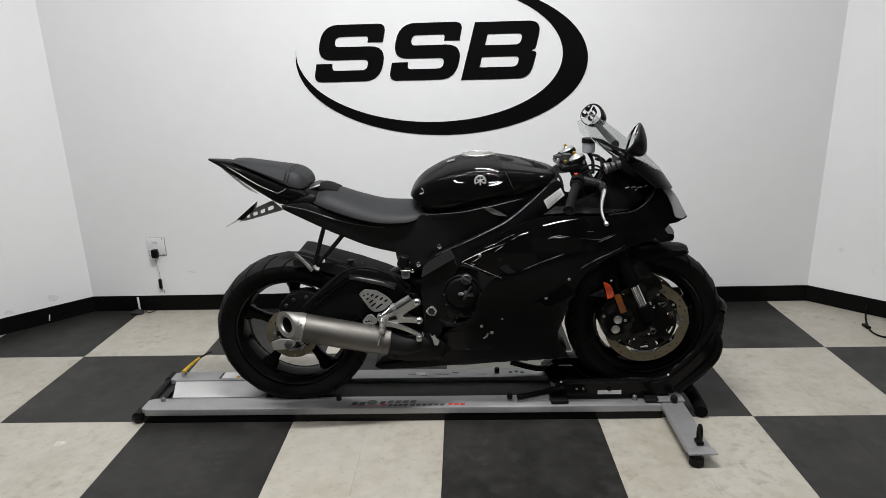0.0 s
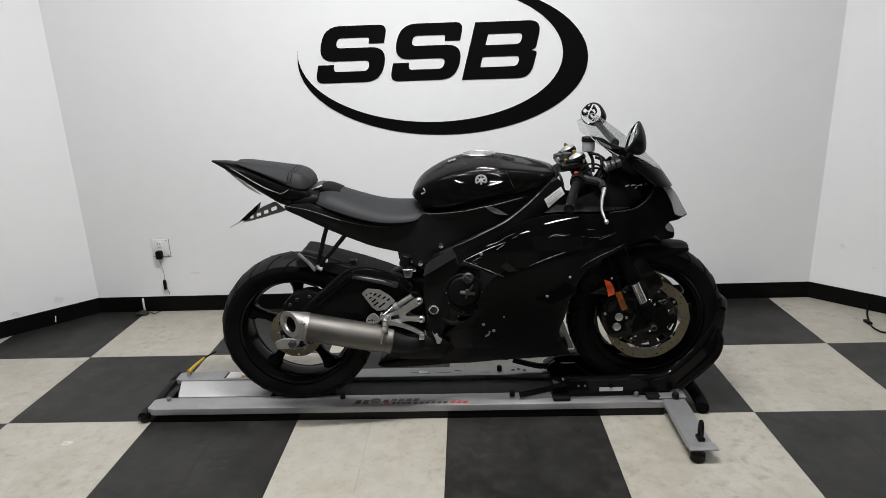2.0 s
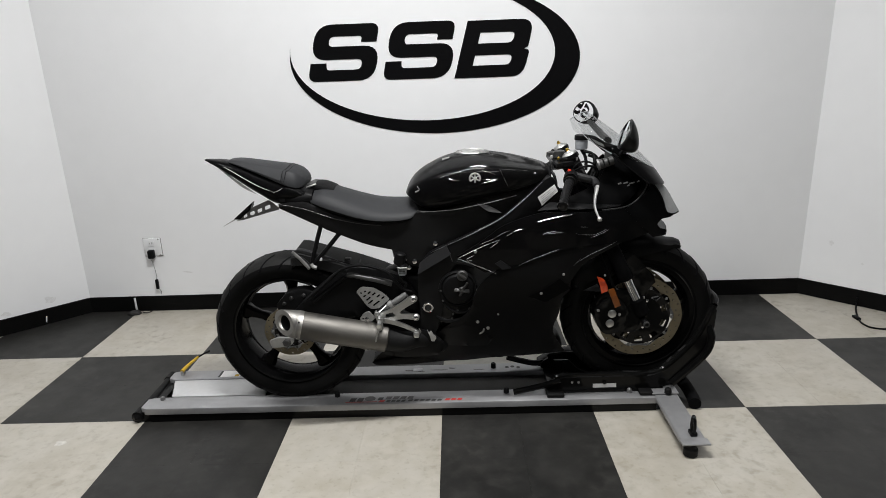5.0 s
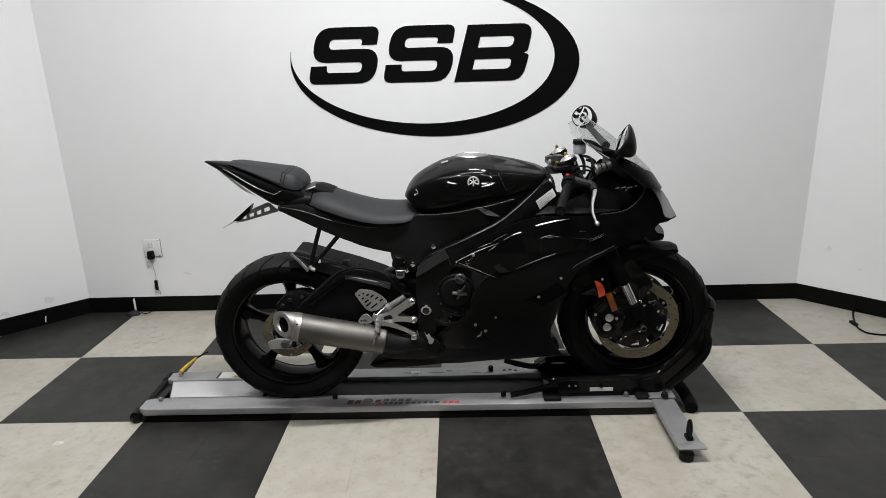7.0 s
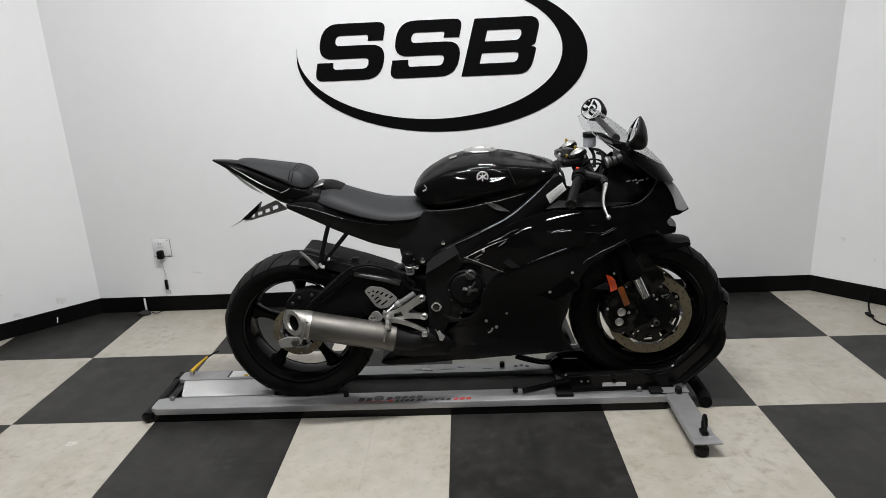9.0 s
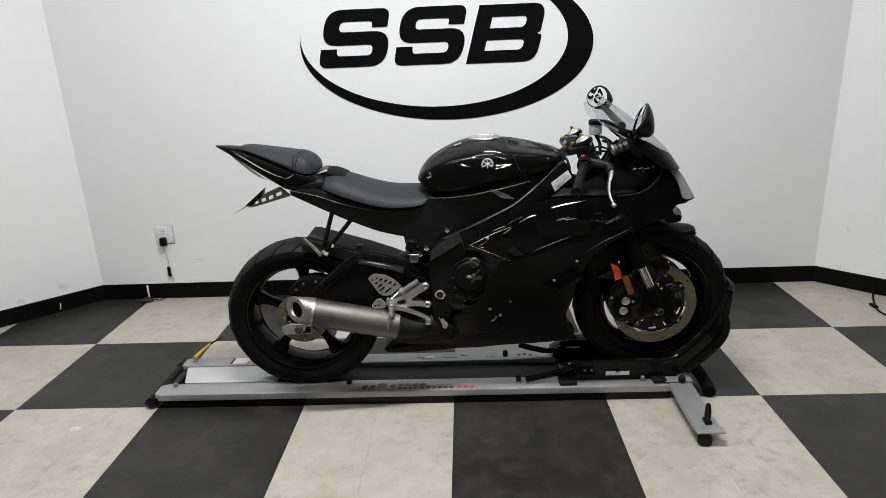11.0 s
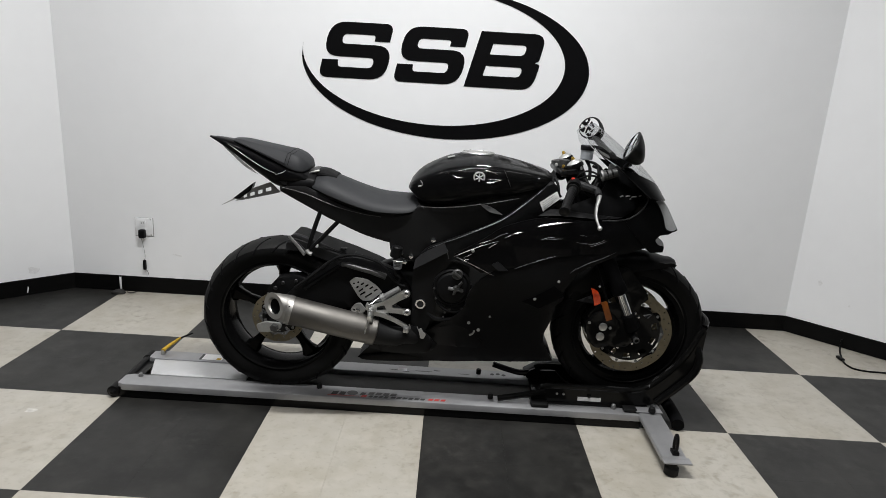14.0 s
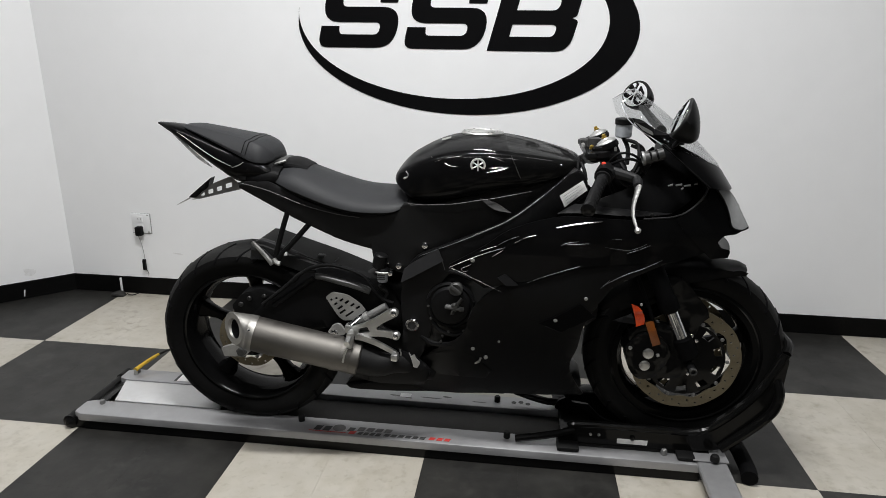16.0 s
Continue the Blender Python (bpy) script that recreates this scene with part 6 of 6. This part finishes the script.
for pts, r in (([(.500, -.005, .975), (.545, -.030, 1.000), (.590, .0, .985), (.615, .06, .94)], .004), ([(.495, .01, .970), (.530, -.015, 1.012), (.580, .01, 1.000), (.605, .07, .955)], .0035),
               ([(.560, .06, 1.040), (.600, .055, 1.020), (.612, .05, .975), (.590, .03, .93)], .0045), ([(.43, .05, .992), (.425, .02, .965), (.435, .01, .935), (.46, .02, .91)], .004), ([(.53, .0, .95), (.555, -.01, .925), (.60, .0, .91), (.65, .01, .915)], .0045)):
    part("cable", tube(pts, r, 8, 5), "satin", bike)
duct = part("air_scoop", tube([(.594, .0, .998), (.620, .0, 1.004), (.648, .0, 1.014)], (.019, .015), 12, 3), "engine_grey", bike, "grey ribbed duct")
part("duct_mouth", turned([(0, .012), (0, .0195), (.004, .0205), (.007, .0195), (.007, .012)], (.592, .0, .9975), (.65, .0, 1.012), 20, closed=True), "dull_alu", duct)
for k in (2, 4):
    part("duct_rib", turned([(-.003, .0165), (0, .0195 - k * .0006), (.003, .0165)], (.596 + k * .0085, .0, .9985 + k * .0025), (.65, .0, 1.015), 14), "satin", duct)

# rear sets
SLOTS = []
for x, z, ln in ((-.292, .534, .006), (-.276, .540, .007), (-.260, .535, .012), (-.243, .529, .013), (-.226, .521, .013), (-.209, .513, .013), (-.279, .521, .010), (-.265, .510, .017), (-.258, .4965, .020), (-.236, .4905, .026)):
    d, w = Vector((.80, .60)) * (ln * .62), Vector((-.60, .80)) * .0034
    c = Vector((x, z))
    SLOTS.append(rounded([(*(c - d - w), .001), (*(c + d - w), .001), (*(c + d + w), .001), (*(c - d + w), .001)], 2))
heel = part("heel_guard", plate(rounded([(-.310, .541, .006), (-.289, .560, .010), (-.241, .554, .012), (-.203, .529, .012), (-.184, .506, .006), (-.226, .471, .008), (-.254, .467, .008), (-.272, .480, .012)]), SLOTS, -.004, .004), "cast", bike, "slotted silver heel guard", 0)
yoke = part("peg_bracket", plate(rounded([(-.237, .462, .006), (-.191, .474, .012), (-.140, .503, .012), (-.101, .531, .008), (-.077, .525, .008), (-.083, .507, .006), (-.116, .489, .010), (-.143, .469, .006), (-.140, .461, .004), (-.109, .459, .008),
                                            (-.083, .457, .008), (-.070, .445, .008), (-.085, .435, .008), (-.128, .441, .010), (-.171, .438, .010), (-.204, .437, .008), (-.232, .430, .008)]),
                                   [rounded([(-.199, .447, .004), (-.197, .462, .004), (-.170, .470, .004), (-.162, .452, .004)], 3)], y=-.046, thick=.014, bevel=.0028), "alu", bike, "machined aluminium foot-peg bracket", 30)
part("web", plate(rounded([(-.215, .440, .006), (-.212, .470, .008), (-.150, .490, .010), (-.118, .500, .006), (-.130, .470, .010), (-.100, .452, .006), (-.15, .436, .008)]), y=-.030, thick=.010), "engine_grey", yoke, smooth=0)
part("joint", box(-.240, -.220, -.052, -.022, .446, .472, .006), "alu", yoke)
part("link_rod", tube([(-.228, -.040, .470), (-.212, -.034, .482), (-.198, -.028, .494)], .006, 8, 2), "chrome", yoke)
for x, z in ((-.088, .520), (-.083, .446)):
    part("arm_eye", turned([(-.004, .010), (0, .0135), (.013, .0135), (.016, .012)], (x, -.048, z), (x, 1, z), 20), "alu", yoke)
part("inner_web", plate(rounded([(-.300, .438, .006), (-.282, .462, .010), (-.262, .467, .008), (-.240, .440, .008), (-.252, .428, .008), (-.290, .430, .006)]), [[(-.286 + .0045 * math.cos(a), .439 + .0045 * math.sin(a)) for a in (math.pi * q / 6 for q in range(12))]], -.030, .010), "cast", yoke, smooth=0)
part("master_cylinder", tube([(-.212, -.018, .470), (-.186, -.018, .486), (-.150, -.016, .508), (-.116, -.014, .528)], (.0105, .0125), 12, 2), "dull_alu", yoke, "dull grey master cylinder")
part("cylinder_collar", turned([(0, .0155), (.014, .0155)], (-.184, -.017, .487), (-.16, -.016, .502), 12), "cast", yoke)
part("fluid_hose", tube([(-.128, -.004, .540), (-.118, .0, .565), (-.135, .0, .58), (-.137, -.01, .595)], .0055, 8, 4), "matte", yoke)
for x, z in ((-.088, .520), (-.083, .446), (-.268, .447)):
    bolt("bracket_bolt", (x, -.050, z), .0080, "chrome", bike, h=.008)
peg = part("foot_peg", tube([(-.222, -.035, .452), (-.219, -.075, .445), (-.218, -.108, .438)], (.0105, .009), 10, 2), "alu", bike, "knurled aluminium foot peg")
part("peg_feeler", tube([(-.220, -.100, .420), (-.229, -.100, .398), (-.234, -.100, .374)], (.0026, .0032), 8, 2), "alu", peg)
part("peg_plate", tube([(-.216, -.070, .456), (-.216, -.074, .434), (-.217, -.076, .412)], (.0125, .0095), 10, 2, flat=.8), "alu", peg)
ped = part("brake_pedal", plate(rounded([(-.210, .428, .008), (-.205, .447, .008), (-.165, .439, .02), (-.125, .421, .02), (-.078, .396, .004), (-.088, .386, .004), (-.140, .412, .02), (-.190, .428, .02)]), y=-.054, thick=.010, bevel=.002), "alu", bike, "bare aluminium brake pedal", 30)
part("pedal_toe", box(-.094, -.072, -.076, -.047, .374, .396, .005), "alu", ped)
part("return_spring", tube([(-.074, -.03, .394), (-.070, -.03, .376), (-.082, -.03, .357)], .0025, 6, 3), "cast", ped)


# ---- the floor: colour fields of vinyl tile, each laid as four tiles ----
def tile_mesh(name, material, w, d):
    bm = box(-w / 2, w / 2, -d / 2, d / 2, -0.004, 0.0)
    top = [e for e in bm.edges if all(v.co.z > -0.001 for v in e.verts)]
    bmesh.ops.bevel(bm, geom=top, offset=0.00015, segments=1, affect="EDGES")
    return mesh_of(name, bm, material, 0)


floor = tagged(part("floor", box(-4.4, 4.4, BACK - 0.2, WALL_Y + 0.2, -0.05, -0.0042), "grout", smooth=0), "checkered vinyl tile floor in worn cream and charcoal", "floor", kind="structure")
TILES = {k: tile_mesh("tile", k, TILE / 2 - gx, TILE / 2 - gy) for k, gx, gy in (("light_tile", 0.0004, 0.0001), ("dark_tile", 0.0002, 0.0001))}
far = {k: bmesh.new() for k in TILES}
for i in range(-7, 7):
    for j in range(-10, 3):
        kind = "dark_tile" if (i + j) % 2 else "light_tile"
        for u in (0, 1):
            for v in (0, 1):
                x, y = (i + 0.25 + 0.5 * u) * TILE, (j + 0.25 + 0.5 * v) * TILE
                if y > WALL_Y:
                    continue
                if -4 <= i <= 3 and j >= -4:
                    t = new("tile", TILES[kind])
                    t.parent = floor
                    t.location = (x, y, 0)
                else:
                    box(x - TILE / 4 + 0.0003, x + TILE / 4 - 0.0003, y - TILE / 4 + 0.0003, y + TILE / 4 - 0.0003, -0.004, 0.0, bm=far[kind])
for k, bm in far.items():
    tagged(part("far_tiles", bm, k, floor, smooth=0), kind="stuff")
